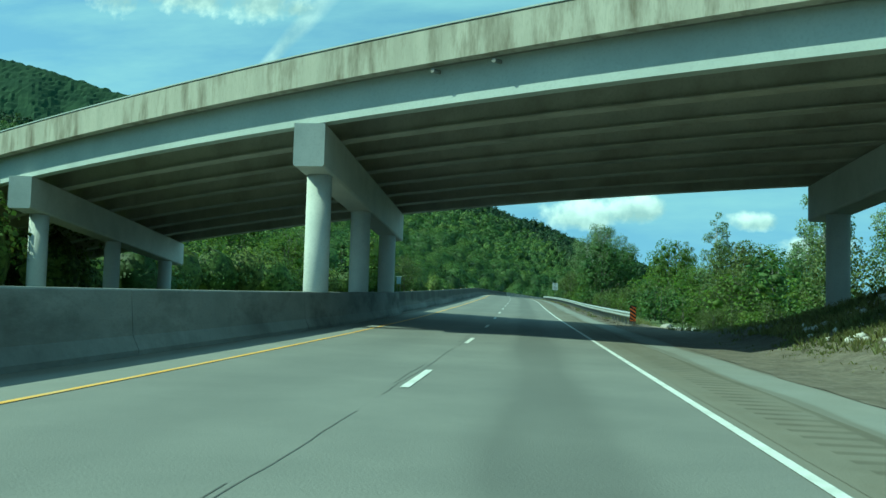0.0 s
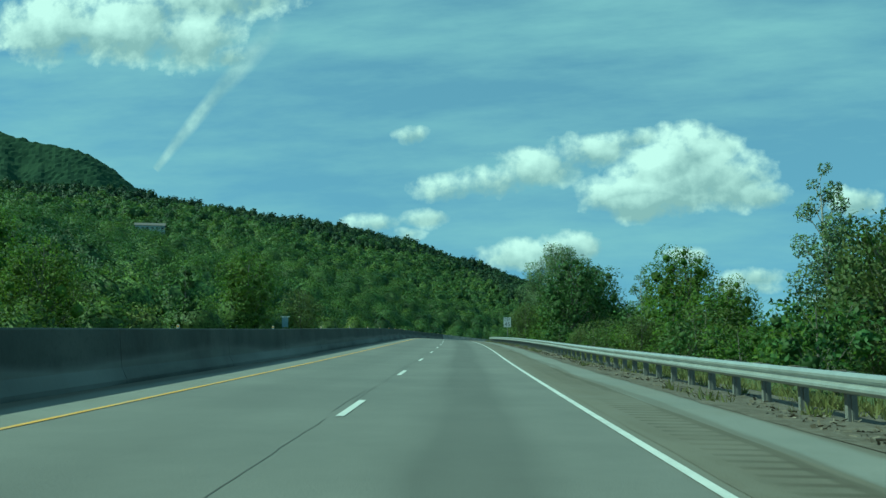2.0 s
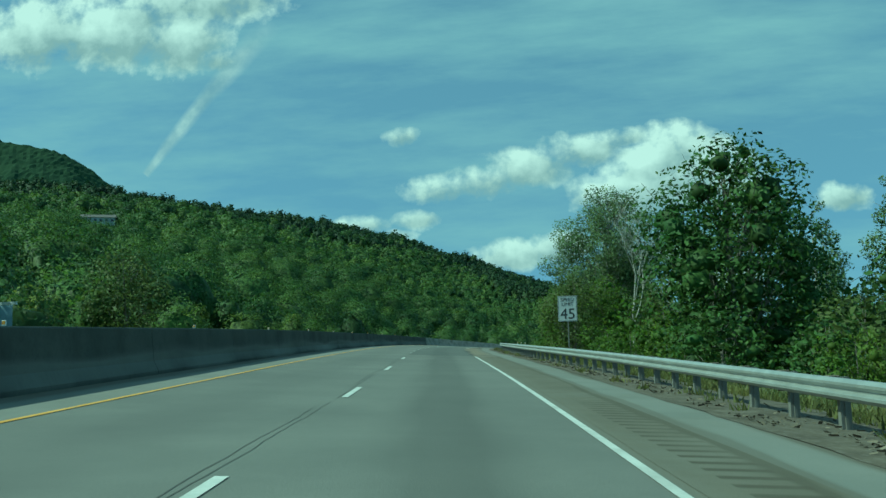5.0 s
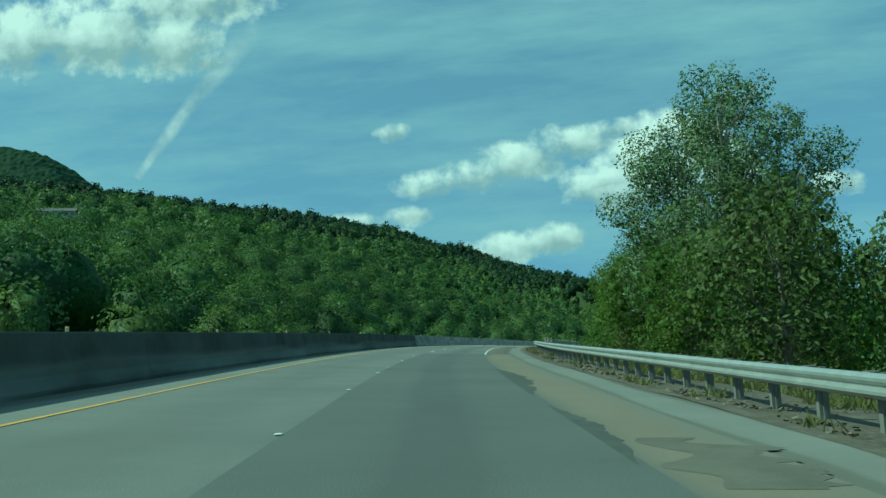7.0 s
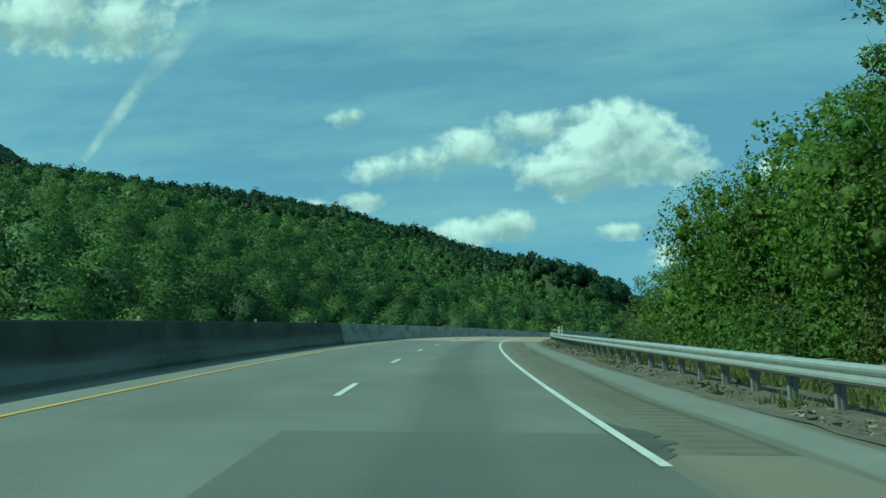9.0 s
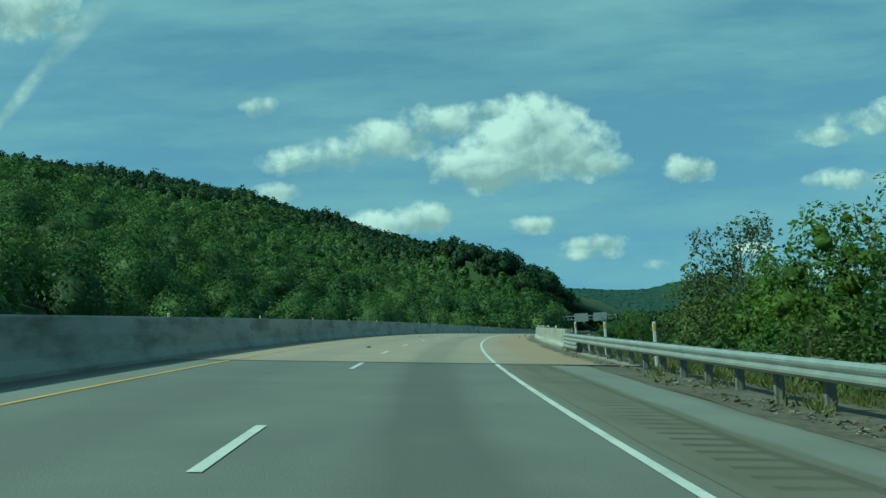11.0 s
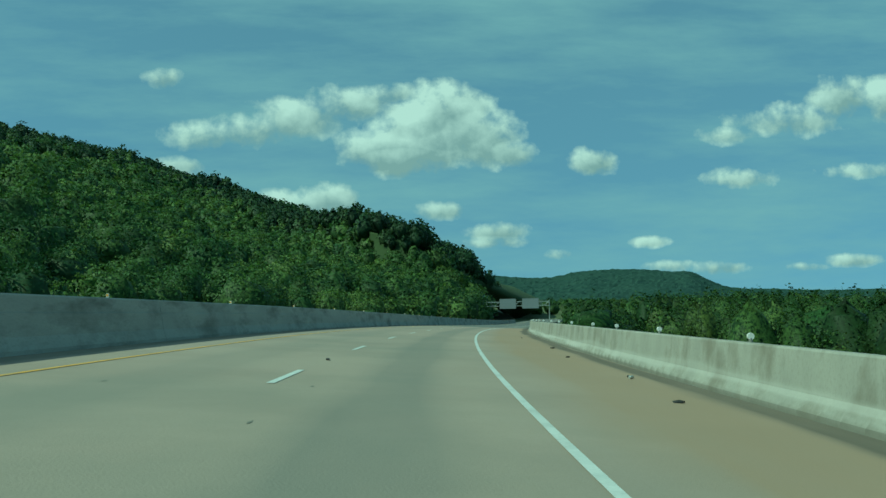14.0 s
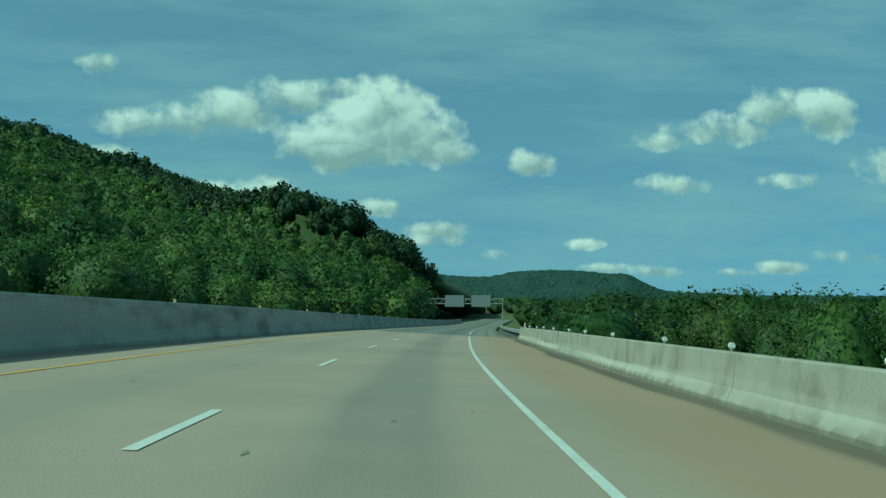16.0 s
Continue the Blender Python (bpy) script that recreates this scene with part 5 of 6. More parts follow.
KIND = {
    "poplar": make_tree("tree", "tall broad cottonwood with small grey-green leaves", 1, 18.0, 7.9, "leaf_poplar", leaf=0.135, leaves=56000, trunk=0.32, base=0.30, shape="fan", bark="bark_pale", airy=0.4, lobes_n=52),
    "poplar_b": make_tree("tree", "tall slender cottonwood with open crown", 2, 16.0, 3.4, "leaf_poplar", leaf=0.155, leaves=9000, trunk=0.20, base=0.22, shape="tall", bark="bark_pale", airy=0.6, lobes_n=20),
    "green": make_tree("tree", "broad bright green leafy roadside tree", 3, 11.0, 4.4, "leaf_green", leaf=0.15, leaves=11500, trunk=0.20, base=0.12, lobes_n=30, core=0.30),
    "tall_green": make_tree("tree", "tall bright green tree with uneven billowing crown", 31, 17.0, 5.0, "leaf_green", leaf=0.15, leaves=27000, trunk=0.26, base=0.08, shape="fan", lobes_n=46, airy=0.15),
    "dark": make_tree("tree", "dense dark green leafy tree", 4, 12.0, 4.6, "leaf_dark", leaf=0.18, leaves=9200, trunk=0.22, base=0.10, lobes_n=30, core=0.30),
    "olive": make_tree("tree", "olive green leafy tree with several stems", 5, 9.0, 3.6, "leaf_olive", leaf=0.185, leaves=4600, trunk=0.15, base=0.10, airy=0.25, lobes_n=18),
    "tall_olive": make_tree("tree", "tall open olive green tree with thin leaning stems", 25, 15.0, 5.2, "leaf_olive", leaf=0.15, leaves=13000, trunk=0.17, base=0.12, shape="fan", airy=0.30, lobes_n=40),
    "conifer": make_tree("tree", "dark green conical cedar", 15, 9.0, 2.3, "leaf_dark", leaf=0.20, leaves=4200, trunk=0.12, base=0.05, shape="cone", lobes_n=18),
    "bush": make_tree("bush", "low leafy green bush behind the guardrail", 6, 3.6, 2.6, "leaf_green", leaf=0.14, leaves=1350, trunk=0.06, base=0.05, category="bush", lobes_n=10, core=0.28),
    "bush_dark": make_tree("bush", "low dark green bush behind the guardrail", 7, 3.2, 2.5, "leaf_dark", leaf=0.14, leaves=1350, trunk=0.06, base=0.05, category="bush", lobes_n=10, core=0.28),
    "bush_olive": make_tree("bush", "rough olive green thicket of young shoots", 8, 4.2, 2.4, "leaf_olive", leaf=0.14, leaves=1350, trunk=0.05, base=0.08, airy=0.35, category="bush", lobes_n=11),
}
USED = set()


def plant(kind, x, y, height, turn=0.0, z=None, wide=1.0):
    """Sets a plant of a kind at a place, scaled to a height."""
    src = KIND[kind]
    full = {"poplar": 18.0, "poplar_b": 16.0, "green": 11.0, "tall_green": 17.0, "dark": 12.0, "conifer": 9.0, "olive": 9.0, "tall_olive": 15.0, "bush": 3.6, "bush_dark": 3.2, "bush_olive": 4.2}[kind]
    if z is None:
        z = float(land_height([x], [y])[0]) - 0.1
    k = height / full
    src_m = Matrix.LocRotScale((x, y, z), Euler((0, 0, turn)), (k * wide, k * wide, k))
    if kind not in USED:
        USED.add(kind)
        src.matrix_basis = src_m
        return src
    ob = copy_thing(src, Matrix())
    ob.matrix_basis = src_m
    return ob


def build_right_trees():
    rng = random.Random(11)
    tall = [("poplar", 38.6, 224.2, 21.5), ("tall_green", 43.0, 244.5, 17.0), ("poplar_b", 42.9, 103, 20.5), ("poplar_b", 47.8, 179.4, 17.0), ("poplar_b", 42.6, 181.4, 15.0), ("green", 35.3, 141.2, 13.0), ("dark", 27.7, 160.3, 12.0),
            ("olive", 28.5, 89, 9.0), ("green", 33, 98, 10.0), ("poplar_b", 47.4, 120.1, 15), ("olive", 24.5, 78, 5.5), ("green", 35.1, 128.1, 9.0), ("poplar_b", 57.6, 150.2, 15), ("green", 44.6, 152.2, 10),
            ("dark", 32.3, 169.3, 12.5), ("olive", 26.4, 190.5, 7.0), ("green", 31, 199.5, 8.0), ("olive", 37.1, 196.5, 11), ("green", 39.6, 241.6, 12.5), ("green", 44.0, 250.6, 15.5), ("green", 40.6, 260.0, 11.5), ("green", 39.2, 251.0, 10.8), ("green", 45.1, 268.5, 11.0), ("dark", 46.7, 276.5, 9.5),
            ("green", 48.2, 284.5, 11.5), ("green", 50.7, 292.5, 12.5), ("tall_olive", 55.2, 304.5, 14.0), ("poplar_b", 57.7, 306.5, 14), ("green", 34.1, 232.6, 9.0), ("green", 30.7, 211.5, 7.5), ("green", 35.6, 224.6, 9), ("green", 44.6, 232.6, 12), ("poplar_b", 60.6, 214.5, 15), ("dark", 54.6, 236.6, 13), ("green", 64.6, 262.5, 12),
            ("poplar_b", 29, 97, 12.5), ("tall_olive", 57.2, 312.5, 14), ("poplar_b", 57.5, 304.5, 15.5), ("tall_olive", 52.0, 299.5, 15.5), ("tall_olive", 61.5, 318.0, 12), ("olive", 66.0, 322.0, 12), ("green", 39.8, 110, 11), ("green", 26.5, 36, 9), ("dark", 30, 50, 10), ("green", 34, 62, 11), ("poplar_b", 36, 72, 15), ("olive", 27, 62, 7.5), ("green", 24, 20, 9),
            ("conifer", -16, 144, 8.5), ("green", -27.6, 120, 13.5), ("green", -12.6, 162, 11.5), ("green", -19.4, 113, 8.5), ("olive", -24, 134, 7.5), ("green", -31, 96, 9), ("olive", -8, 186, 8), ("green", -36, 75, 9), ("dark", -42, 90, 11)]
    for kind, x, y, h in tall:
        plant(kind, x, y, h, rng.uniform(0, 6.28), wide=rng.uniform(0.92, 1.1))
    s = 60.0
    while s < 300:
        for lat0, spread, hmin, hmax in ((14.5, 1.6, 1.8, 3.4), (18.0, 2.2, 2.6, 5.0), (24.0, 3.5, 3.5, 7.0)):
            if lat0 > 20 and int(s) % 2:
                continue
            p = road(s + rng.uniform(-1.5, 1.5), lat0 + rng.uniform(-1, 1) * spread)
            tallen = 0.6 if s < 75 else 1.0
            plant(rng.choice(["bush", "bush_dark", "bush_olive", "bush", "olive"]), float(p[0]), float(p[1]), rng.uniform(hmin, hmax) * tallen, rng.uniform(0, 6.28), wide=rng.uniform(0.9, 1.35))
        s += 6.0
    # the last trees at the hill's end, beside the opposite road
    for s0, lat0, h in ((622, -27, 19.0), (634, -25, 18.0), (646, -25.5, 16.0), (660, -24.5, 14.0), (676, -24, 11.0)):
        p = road(s0, lat0)
        plant("green", float(p[0]), float(p[1]), h, rng.uniform(0, 6.28), wide=rng.uniform(0.85, 1.05))
    # a lone rounded bush before the far trees, beside the parapet
    plant("green", 59.0, 330.0, 9.2, 0.4, wide=0.62)


build_right_trees()


def build_bare_tree():
    t = thing("bare_tree", "bare dead tree with thin pale branches", "tree")
    rng = random.Random(4)
    bm = bmesh.new()

    def grow(p, d, length, r, depth):
        q = p + d * length * 0.5 + Vector((rng.uniform(-1, 1), rng.uniform(-1, 1), 0)) * length * 0.05
        e = q + (d + Vector((rng.uniform(-1, 1), rng.uniform(-1, 1), 0.3)) * 0.18).normalized() * length * 0.5
        tube_bm(bm, [p, q, e], [r, r * 0.8, r * 0.6], 5)
        if depth:
            for k in range(3 if depth > 1 else 2):
                a = rng.uniform(0, 6.28)
                nd = (d + Vector((math.cos(a), math.sin(a), 0.25)) * rng.uniform(0.35, 0.65)).normalized()
                grow(e if k else q.lerp(e, 0.6), nd, length * rng.uniform(0.55, 0.8), r * 0.55, depth - 1)

    grow(Vector((0, 0, -0.3)), Vector((0.02, 0.02, 1)).normalized(), 4.2, 0.085, 6)
    part("trunk", bm, M["bark_pale"], t)
    x, y = 28.8, 181.9
    t.matrix_basis = pose(x, y, float(land_height([x], [y])[0]))
    c = copy_thing(t, pose(31.4, 176.4, float(land_height([31.4], [176.4])[0]), 0, 0, 130))
    c.scale = (0.7, 0.7, 0.62)


build_bare_tree()


def build_forest(name, label, places, sizes, detail, mat, seed):
    """Woods too many to count: billowing crowns of leaf sprays, in one object. detail: (lobes, sprays, spray size)."""
    rng = np.random.default_rng(seed)
    VV, QQ, NN, TT, off = [], [], [], [], 0
    BV, BQ = ball_quads(7, 4)
    for (x, y, z), (r, h), (nl, nq, leaf) in zip(places, sizes, detail):
        lob = [(x, y, z + h * 0.46, r * 0.86, h * 0.46)]
        first, tint = off, rng.uniform(0, 1, 2)
        for i in range(nl):
            a = 2.4 * i + rng.uniform(-0.6, 0.6)
            up = (i + 0.5) / nl
            o = r * rng.uniform(0.55, 0.80) * math.sqrt(1.02 - up**2 * 0.95)
            rr = r * rng.uniform(0.34, 0.52)
            lob.append((x + math.cos(a) * o, y + math.sin(a) * o, z + h * (0.34 + 0.50 * up) + r * rng.uniform(-0.04, 0.08), rr, rr * rng.uniform(0.70, 0.95)))
        lx, ly, lz, lr, lh = lob[0]
        VV.append(BV * np.array([lr, lr, lh]) * (0.80 + rng.normal(0, 0.08, (len(BV), 1))) + np.array([lx, ly, lz]))
        NN.append(BV + rng.normal(0, 0.30, BV.shape))
        QQ.append(BQ + off)
        off += len(BV)
        if nq:
            P, d = lobes_points(rng, lob, nq, 0.07, 0.25)
            d[:, 2] += 0.30
            V, Q = leaf_quads(rng, P, d, leaf, tilt=0.5, long=1.25, full=True)
            VV.append(V)
            whole = (P - np.array([x, y, z + 0.30 * h])) / np.array([r, r, 0.6 * h])
            NN.append(np.repeat(d * 0.55 + whole * 0.75 + rng.normal(0, 0.16, d.shape), 4, 0))
            QQ.append(Q + off)
            off += len(V)
        TT.append(np.tile(tint, (off - first, 1)))
    Q = np.concatenate(QQ)
    me = fast_mesh(name, np.concatenate(VV), Q, M[mat])
    soften(me, np.concatenate(NN))
    me.uv_layers.new(name="tree").data.foreach_set("uv", np.concatenate(TT)[Q.ravel()].astype(np.float32).ravel())
    return tagged(new(name, me), label, "forest", kind="stuff")


def scatter(P, radius, rng, tight=0.71):
    """Picks places, in random order, so that crowns of the given radii crowd but don't merge."""
    cell, grid, sel = 24.0, {}, []
    for i in rng.permutation(len(P)):
        x, y, z = P[i]
        c = (int(x // cell), int(y // cell))
        ok = True
        for u in (-1, 0, 1):
            for v in (-1, 0, 1):
                for j in grid.get((c[0] + u, c[1] + v), ()):
                    if abs(P[j, 2] - z) < 8 and math.hypot(P[j, 0] - x, P[j, 1] - y) < tight * (radius[i] + radius[j]):
                        ok = False
                        break
                if not ok:
                    break
            if not ok:
                break
        if ok:
            grid.setdefault(c, []).append(i)
            sel.append(i)
    return np.array(sel)


def build_hill_forest():
    """Trees of many sizes over the hillside."""
    rng = np.random.default_rng(21)
    e = 0.01

    def sample(n, a0, a1, bmax):
        a, b = rng.uniform(a0, a1, n), rng.uniform(0, 1, n)
        b = b * bmax(a)
        P = hill(a, b)
        Ja, Jb = (hill(a + e, b) - P) / e, (hill(a, b + e) - P) / e
        area = np.abs(Ja[:, 0] * Jb[:, 1] - Ja[:, 1] * Jb[:, 0])
        keep = rng.uniform(0, 1, n) < area / np.percentile(area, 93)
        return P[keep], b[keep]

    sets = [sample(60000, 0.6, 9, lambda a: np.where(a > 6.3, 1.25, 1.05)), sample(60000, 2.0, 9, lambda a: np.where(a > 6.8, 1.25, 0.4)), sample(50000, 5.0, 9, lambda a: 0 * a + 1.5)]
    a, b = rng.uniform(7.0, 9, 9000), rng.uniform(0.3, 1.5, 9000)
    sets.append((hill(a, b), b))
    P, B = np.concatenate([q[0] for q in sets]), np.concatenate([q[1] for q in sets])
    for hx, hy in ((-145, 640), (-58, 920), (-40, 925)):
        du = np.array([20 - hx, 60 - hy], float)
        du /= np.linalg.norm(du)
        q = P[:, :2] - np.array([hx, hy])
        along, off = q @ du, np.abs(q[:, 0] * du[1] - q[:, 1] * du[0])
        clear = ((along > -8) & (along < 44) & (off < 13)) | (np.hypot(q[:, 0], q[:, 1]) < 13)
        P, B = P[~clear], B[~clear]
    way = road(np.arange(0, 361, 30.0), 2.0)
    dist = np.min(np.hypot(P[:, 0][:, None] - way[:, 0], P[:, 1][:, None] - way[:, 1]), 1)
    seen = P[:, 0] > -8 - 0.5 * P[:, 1]       # the side that faces the road
    small = rng.uniform(0, 1, len(P))
    r = np.where(small < 0.30, rng.uniform(3.2, 4.4, len(P)), np.where(small < 0.80, rng.uniform(4.6, 6.4, len(P)), rng.uniform(6.6, 8.6, len(P))))
    r = np.where(seen, r, 13.0) * np.where(dist > 800, 1.2, 1.0)
    r = np.where((P[:, 0] > 60) & (P[:, 1] > 500), r * 0.66, r)     # younger trees on the hill's end
    sel = scatter(P, r, rng)
    P, B, dist, seen, r = P[sel], B[sel], dist[sel], seen[sel], r[sel]
    lump = np.sin(P[:, 0] * 0.11 + 0.7) * np.sin(P[:, 1] * 0.09) + 0.6 * np.sin(P[:, 0] * 0.043 - P[:, 1] * 0.061)
    h = 4.6 + 0.95 * r + rng.uniform(-1.2, 1.8, len(P)) + 1.4 * lump
    detail = [(0, 0, 1.0) if not s else (14, 760, 0.31) if d < 170 else (11, 320, 0.52) if d < 280 else (8, 120, 0.95) if d < 500 else (6, 60, 1.32) if d < 800 else (4, 28, 1.8) for d, s in zip(dist, seen)]
    detail = [(nl, int(nq * min(max((q / 5.2)**2, 0.5), 2.4)), leaf) for (nl, nq, leaf), q in zip(detail, r)]
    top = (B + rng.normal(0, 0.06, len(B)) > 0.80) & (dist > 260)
    sizes = np.stack([r, h], 1)
    for mask, name, label, mat in ((~top, "hillside_forest", "dense green broadleaf forest covering the hillside", "leaf_hill"), (top, "ridge_forest", "dark tall forest along the hill's crest", "leaf_ridge")):
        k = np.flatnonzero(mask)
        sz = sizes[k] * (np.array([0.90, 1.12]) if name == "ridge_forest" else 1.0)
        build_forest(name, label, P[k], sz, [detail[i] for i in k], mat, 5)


build_hill_forest()


def build_valley_woods():
    rng = np.random.default_rng(33)
    P, S, Q = [], [], []
    for k in range(1100):
        d = 100 + 730 * rng.uniform() ** 1.3
        az = rng.uniform(21, 78)
        x, y = 50 + d * math.sin(radians(az)), 330 + d * math.cos(radians(az))
        s, lat = locate([x], [y])
        if lat[0] < (36 if s[0] < 420 else 13):
            continue
        z = float(land_height([x], [y])[0])
        P.append((x, y, z - 1))
        S.append((rng.uniform(3.2, 5.6), rng.uniform(8.0, 14.5) * (0.5 if lat[0] < 36 else 1.15)))
        Q.append((13, 640, 0.22) if d < 180 else (8, 140, 0.56) if d < 350 else (4, 36, 1.1))
    for k in range(420):
        d, az = rng.uniform(300, 1300), rng.uniform(18, 36)
        x, y = 50 + d * math.sin(radians(az)), 330 + d * math.cos(radians(az))
        s, lat = locate([x], [y])
        if lat[0] < 13 and s[0] < 890:
            continue
        P.append((x, y, float(land_height([x], [y])[0]) - 1))
        S.append((rng.uniform(4.5, 7.5), rng.uniform(7.5, 11.5)))
        Q.append((3, 16, 1.4))
    build_forest("valley_woods", "belt of green broadleaf woods on low ground by the river", P, S, Q, "leaf_valley", 6)
    P, S, Q = [], [], []
    for k in range(250):
        s = rng.uniform(-40, 285)
        lat = -rng.uniform(24, 60)
        p = road(s, lat)
        x, y = float(p[0]), float(p[1])
        z = float(land_height([x], [y])[0])
        P.append((x, y, z - 0.5))
        S.append((rng.uniform(2.0, 4.2), rng.uniform(3.6, 8.0)))
        Q.append((12, 720, 0.185))
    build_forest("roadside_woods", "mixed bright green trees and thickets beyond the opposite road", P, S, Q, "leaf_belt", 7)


build_valley_woods()


# ---- houses on the hill ----
def build_house(x, y, z, turn, w, d, h, storeys, wall, label):
    t = thing("house", label, "house", pose(x, y, z, 0, 0, turn))
    bm = bmesh.new()
    box_bm(bm, (-w / 2, -d / 2, -4), (w / 2, d / 2, h))
    part("wall", bm, M[wall], t)
    bm = bmesh.new()
    o = 0.6
    vs = [bm.verts.new(p) for p in ((-w / 2 - o, -d / 2 - o, h), (w / 2 + o, -d / 2 - o, h), (w / 2 + o, d / 2 + o, h), (-w / 2 - o, d / 2 + o, h), (-w / 2 - o, 0, h + 2.2), (w / 2 + o, 0, h + 2.2))]
    for f in ((0, 1, 5, 4), (2, 3, 4, 5), (1, 2, 5), (3, 0, 4), (3, 2, 1, 0)):
        bm.faces.new([vs[i] for i in f])
    part("roof", bm, M["roof"], t, "dark shingle roof")
    n = int(w // 3)
    for fl in range(storeys):
        for i in range(n):
            xc = -w / 2 + (i + 0.5) * w / n
            z0 = 0.9 + fl * h / storeys
            bm = bmesh.new()
            box_bm(bm, (xc - 0.75, -d / 2 - 0.05, z0), (xc + 0.75, -d / 2 + 0.02, z0 + 1.4))
            win = part("window", bm, M["glass"], t, "dark window pane")
            bm = bmesh.new()
            box_bm(bm, (xc - 0.85, -d / 2 - 0.09, z0 - 0.12), (xc + 0.85, -d / 2 - 0.055, z0 - 0.01))
            part("sill", bm, M["house_white"], win)
    return t


build_house(-145, 640, hill_level(-145, 640) + 1.5, 12, 18, 9, 6.5, 2, "house_wall", "long two-storey grey house among hillside trees")
build_house(-58, 920, 96, 6, 12, 8, 4.5, 1, "house_white", "white house with dark roof high on the hill")
build_house(-40, 925, 95, -12, 9, 7, 4.0, 1, "house_white", "small white house high on the wooded hill")


def build_shop_sign():
    x, y = -27.5, 190.0
    z = float(land_height([x], [y])[0])
    t = thing("shop_sign", "white roadside shop sign with red bars of lettering", "sign", pose(x, y, z, 0, 0, -8))
    bm = bmesh.new()
    tube_bm(bm, [(0, 0, -0.5), (0, 0, 5.6)], [0.12, 0.12], 8)
    part("pole", bm, M["post_steel"], t)
    bm = bmesh.new()
    box_bm(bm, (-1.2, -0.12, 4.9), (1.2, 0.12, 6.1), 0.03)
    part("board", bm, M["sign_white"], t)
    for k in range(4):
        bm = bmesh.new()
        box_bm(bm, (-1.0 + k * 0.52, -0.14, 5.3), (-0.65 + k * 0.52, -0.122, 5.8))
        part("lettering_bar", bm, M["red"], t, "red bar")


build_shop_sign()


def build_service_sign():
    t = thing("roadside_sign", "small pale blue sign on two posts beside the opposite road", "road sign", road_pose(163.0, -19.8, -0.6, -10))
    for x in (-0.28, 0.28):
        bm = bmesh.new()
        box_bm(bm, (x - 0.03, -0.03, -0.4), (x + 0.03, 0.03, 3.1))
        part("post", bm, M["post_steel"], t)
    bm = bmesh.new()
    box_bm(bm, (-0.40, -0.05, 2.0), (0.40, -0.032, 3.2), 0.004)
    part("panel", bm, M["pale_blue"], t)
    bm = bmesh.new()
    box_bm(bm, (-0.62, -0.04, 3.22), (0.62, 0.03, 3.36), 0.01)
    part("cap", bm, M["sign_white"], t, "pale strip above the panel")


build_service_sign()


# ---- small things along the verge ----
def rock_mesh(seed):
    rng = random.Random(seed)
    bm = bmesh.new()
    bmesh.ops.create_icosphere(bm, subdivisions=2, radius=1.0)
    for v in bm.verts:
        n = noise.noise(v.co * 1.3 + Vector((seed * 3.1, 0, 0)))
        v.co *= 1 + 0.42 * n
        v.co.z *= 0.68
        for ax in range(3):
            v.co[ax] = max(min(v.co[ax], 0.82), -0.82) if ax < 2 else max(v.co[ax], -0.45)
    me = bpy.data.meshes.new("rock")
    bm.to_mesh(me)
    bm.free()
    me.materials.append(M["stone"])
    return me


ROCKS = [rock_mesh(k) for k in range(5)]


def build_rocks():
    rng = random.Random(5)
    for k in range(16):
        s, la = 54.0 + rng.uniform(-1.6, 1.9), 13.2 + rng.uniform(-3.6, 3.2)
        r = rng.uniform(0.16, 0.42)
        ob = new("rock", ROCKS[k % 5])
        p = road(s, la, verge_up(s, la))
        ob.matrix_basis = Matrix.LocRotScale(Vector([float(c) for c in p]) + Vector((0, 0, r * 0.25)), Euler((0, 0, rng.uniform(0, 6))), (r * 1.2, r, r))
        tagged(ob, "pale broken limestone rock on bare dirt", "rock", "rock pile")
    s, la = 27.5, 12.6
    ob = new("rock", ROCKS[2])
    p = road(s, la, verge_up(s, la))
    ob.matrix_basis = Matrix.LocRotScale(Vector([float(c) for c in p]) + Vector((0, 0, 0.12)), Euler((0, 0, 1)), (0.34, 0.3, 0.34))
    tagged(ob, "single pale rock beside the bridge column", "rock")
    # broken stone on the bank, past counting
    V, Q, off = [], [], 0
    BV, BQ = ball_quads(5, 3)
    rg = np.random.default_rng(8)
    for k in range(1500):
        s, la = rg.uniform(-12, 30), rg.uniform(9.2, 15.5)
        if la < 10 + 0.05 * s and rg.uniform() < 0.7:
            continue
        r = rg.uniform(0.05, 0.17)
        p = road(s, la, verge_up(s, la))
        v = BV * (1 + rg.normal(0, 0.2, (len(BV), 1))) * np.array([r, r, r * 0.7]) + p + np.array([0, 0, r * 0.3])
        V.append(v)
        Q.append(BQ + off)
        off += len(v)
    ob = new("broken_stone", fast_mesh("broken_stone", np.concatenate(V), np.concatenate(Q), M["stone"]))
    tagged(ob, "loose pale broken stone on the grassy bank", "stones", kind="stuff")


build_rocks()


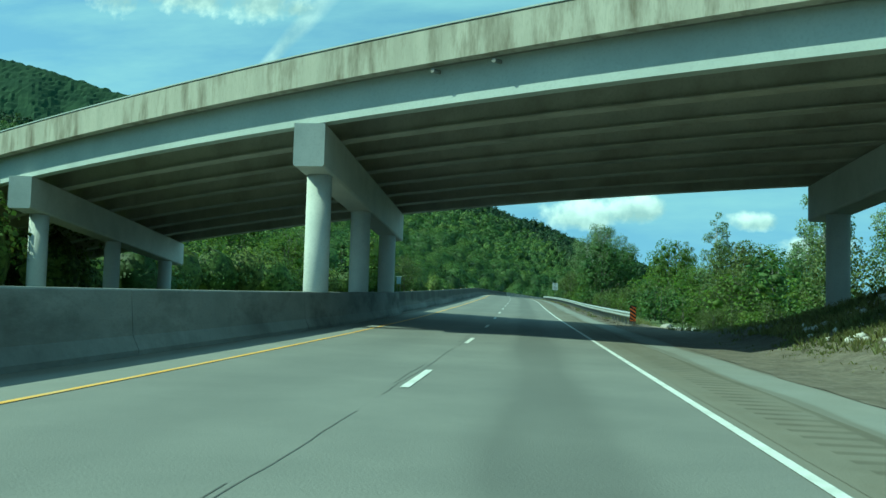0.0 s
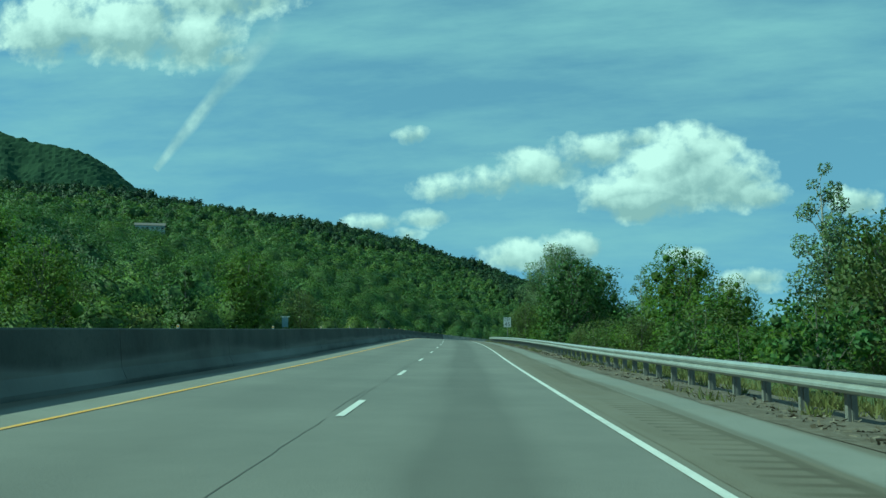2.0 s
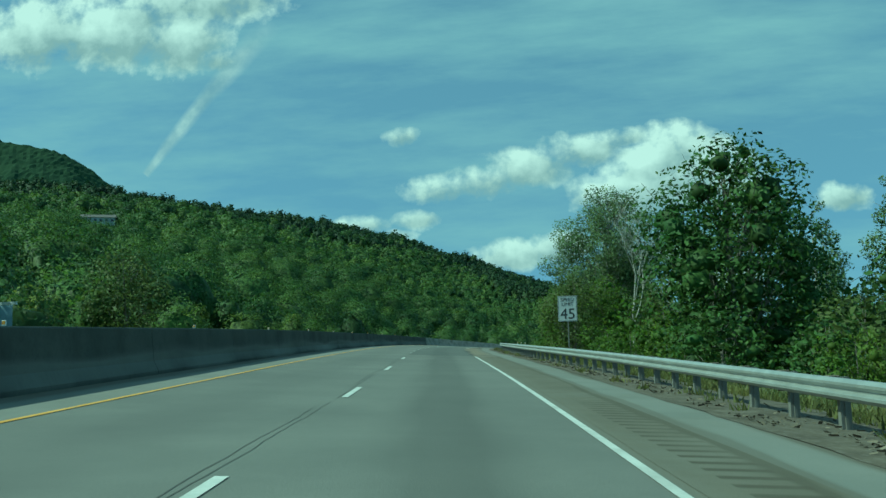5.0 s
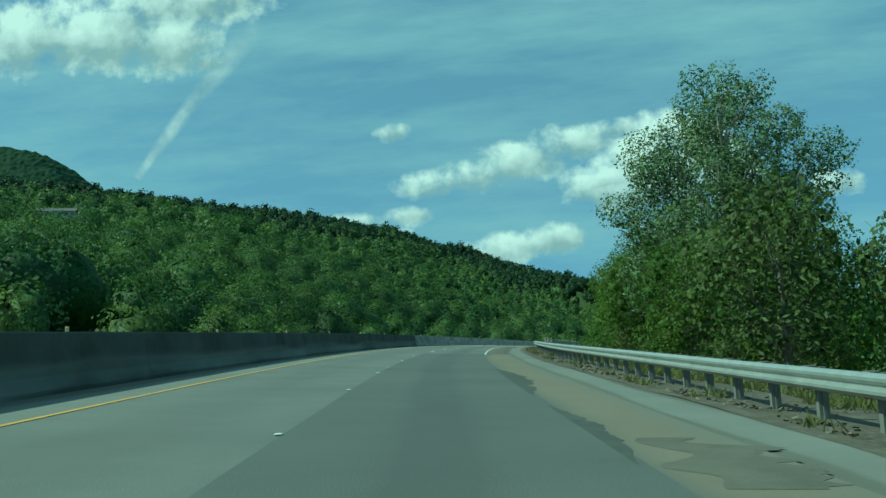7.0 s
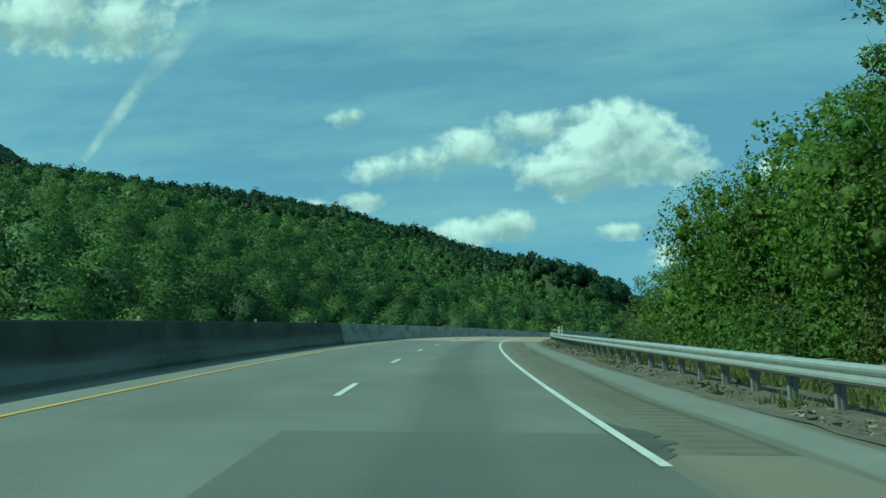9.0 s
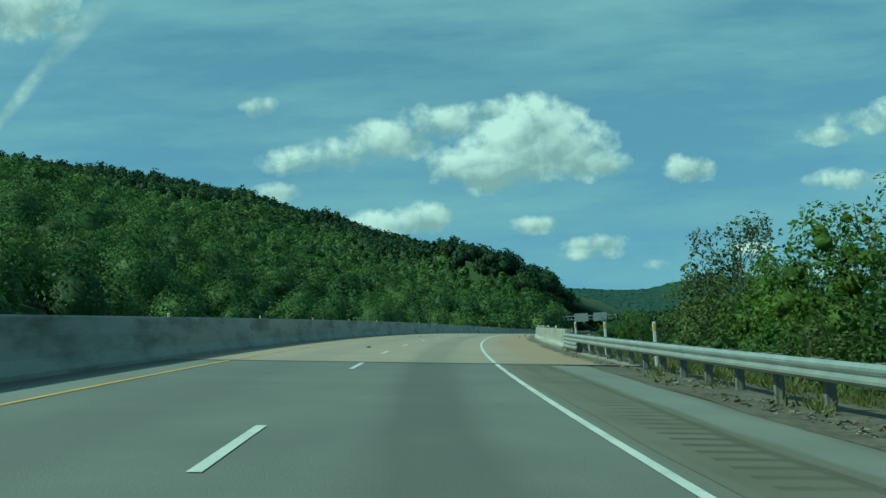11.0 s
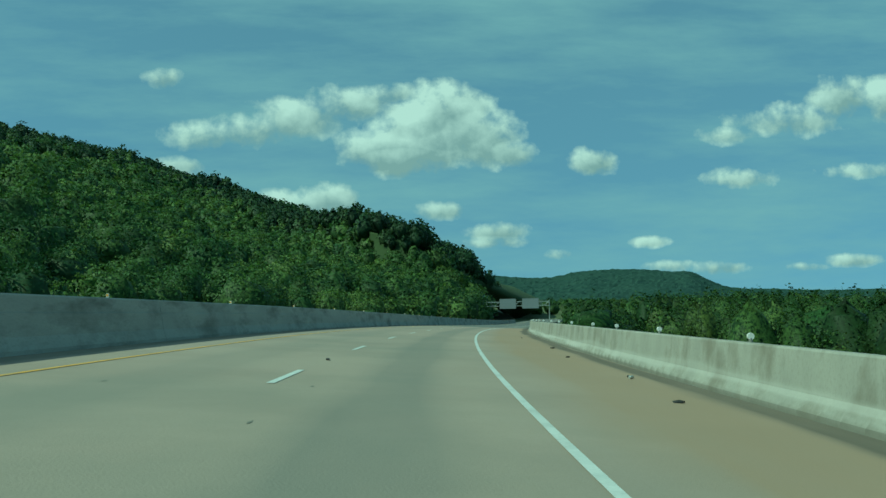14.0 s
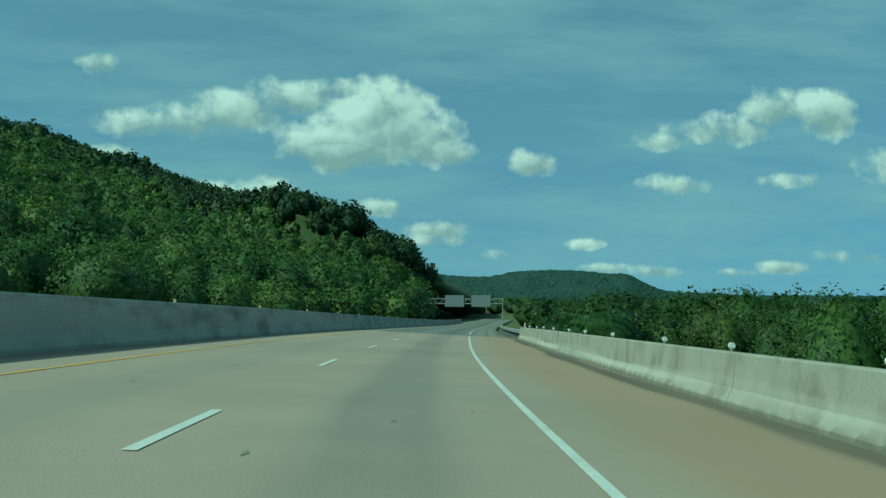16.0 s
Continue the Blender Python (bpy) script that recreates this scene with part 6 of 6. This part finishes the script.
def build_grass():
    rg = np.random.default_rng(12)
    n = 28000
    s = np.concatenate([rg.uniform(-15, 296, n - 11000), rg.uniform(2, 32, 11000)])
    la = 8.1 + np.abs(rg.normal(0, 1.5, n)) + np.where(s < 46, rg.uniform(-0.2, 6.0, n), 0)
    patch = np.array([noise.noise((q * 0.22, w * 0.9, 2.0)) for q, w in zip(s, la)])
    keep = ((patch > -0.05) | (la > 9.2)) & ((s < 47) | (s > 62) | (la > 16))
    s, la = s[keep], la[keep]
    ws = rg.uniform(50, 292, 9000)
    wl = rg.uniform(6.5, 8.3, 9000)
    tuft = np.array([noise.noise((q * 0.55, w * 1.3, 8.0)) for q, w in zip(ws, wl)]) > 0.33
    s, la = np.concatenate([s, ws[tuft]]), np.concatenate([la, wl[tuft]])
    P = road(s, la, verge_up(s, la) - 0.02)
    m = len(P)
    h = rg.uniform(0.08, 0.30, m) * np.where(la > 9.0, 1.5, 0.8) * np.where(s < 46, 0.55, 1.0)
    a = rg.uniform(0, 6.28, m)
    w = 0.012 + 0.02 * rg.uniform(0, 1, m)
    side = np.stack([np.cos(a), np.sin(a), 0 * a], 1) * w[:, None]
    lean = rg.normal(0, 0.35, (m, 3)) * h[:, None]
    lean[:, 2] = h
    V = np.stack([P - side, P + side, P + side * 0.3 + lean, P - side * 0.3 + lean], 1).reshape(-1, 3)
    allV, allQ = [V], [np.arange(4 * m).reshape(m, 4)]
    off = 4 * m
    for k in range(3):
        jit = rg.normal(0, 0.07, (m, 3))
        jit[:, 2] = 0
        ln = rg.normal(0, 0.45, (m, 3)) * h[:, None]
        ln[:, 2] = h * rg.uniform(0.5, 1.1, m)
        B = P + jit
        V = np.stack([B - side, B + side, B + side * 0.3 + ln, B - side * 0.3 + ln], 1).reshape(-1, 3)
        allV.append(V)
        allQ.append(np.arange(4 * m).reshape(m, 4) + off)
        off += 4 * m
    ob = new("verge_grass", fast_mesh("verge_grass", np.concatenate(allV), np.concatenate(allQ), M["grass"]))
    tagged(ob, "sparse dry green grass and weeds along the verge", "grass", kind="stuff")


build_grass()


def build_verge_litter():
    """Dead stalks, bark and gravel heaped along the guardrail, past counting."""
    rg = np.random.default_rng(17)
    n = 9000
    s, la = rg.uniform(48, 294, n), 6.45 + np.abs(rg.normal(0.35, 0.45, n))
    clump = np.array([noise.noise((q * 0.4, w, 6.0)) for q, w in zip(s, la)])
    keep = clump > -0.15
    s, la = s[keep], la[keep]
    m = len(s)
    P = road(s, la, verge_up(s, la) + 0.01)
    a = rg.uniform(0, 6.28, m)
    length, wide = rg.uniform(0.015, 0.07, m)[:, None], rg.uniform(0.006, 0.018, m)[:, None]
    d = np.stack([np.cos(a), np.sin(a), rg.normal(0, 0.25, m)], 1) * length
    e = np.stack([-np.sin(a), np.cos(a), rg.normal(0, 0.3, m)], 1) * wide
    up = np.array([0, 0, 1.0]) * rg.uniform(0.0, 0.03, m)[:, None]
    V = np.stack([P - d - e, P + d - e, P + d + e + up, P - d + e + up], 1).reshape(-1, 3)
    ob = new("verge_litter", fast_mesh("verge_litter", V, np.arange(4 * m).reshape(m, 4), M["litter"]))
    tagged(ob, "dead stalks and pale debris strewn along the guardrail", "litter", kind="stuff")


build_verge_litter()


def build_litter():
    rng = random.Random(9)
    for s, la, r in ((338.1, 0.02, 0.16), (336.5, 6.3, 0.12), (344.6, 6.1, 0.10), (331, 5.9, 0.1), (352, 6.4, 0.12), (367, 6.0, 0.08), (292.0, -1.2, 0.12), (327, -2.0, 0.1)):
        bm = bmesh.new()
        bmesh.ops.create_icosphere(bm, subdivisions=1, radius=1.0)
        for v in bm.verts:
            v.co *= 1 + 0.5 * noise.noise(v.co * 2 + Vector((s, la, 0)))
        me = bpy.data.meshes.new("tyre_scrap")
        bm.to_mesh(me)
        bm.free()
        me.materials.append(M["black"])
        ob = new("tyre_scrap", me)
        p = road(s, la, 0.02)
        ob.matrix_basis = Matrix.LocRotScale(Vector([float(c) for c in p]), Euler((0, 0, rng.uniform(0, 3))), (r, r * 0.35, 0.03))
        tagged(ob, "small black scrap of tyre lying on the road", "debris", "road debris")
    t = thing("drink_can", "crushed silver and blue drink can on the shoulder", "can", road_pose(336.0, 6.25, 0.035, 40))
    bm = bmesh.new()
    tube_bm(bm, [(-0.06, 0, 0), (-0.055, 0, 0), (0.05, 0, 0), (0.06, 0, 0)], [0.025, 0.033, 0.033, 0.025], 12)
    part("body", bm, M["galv"], t)


build_litter()
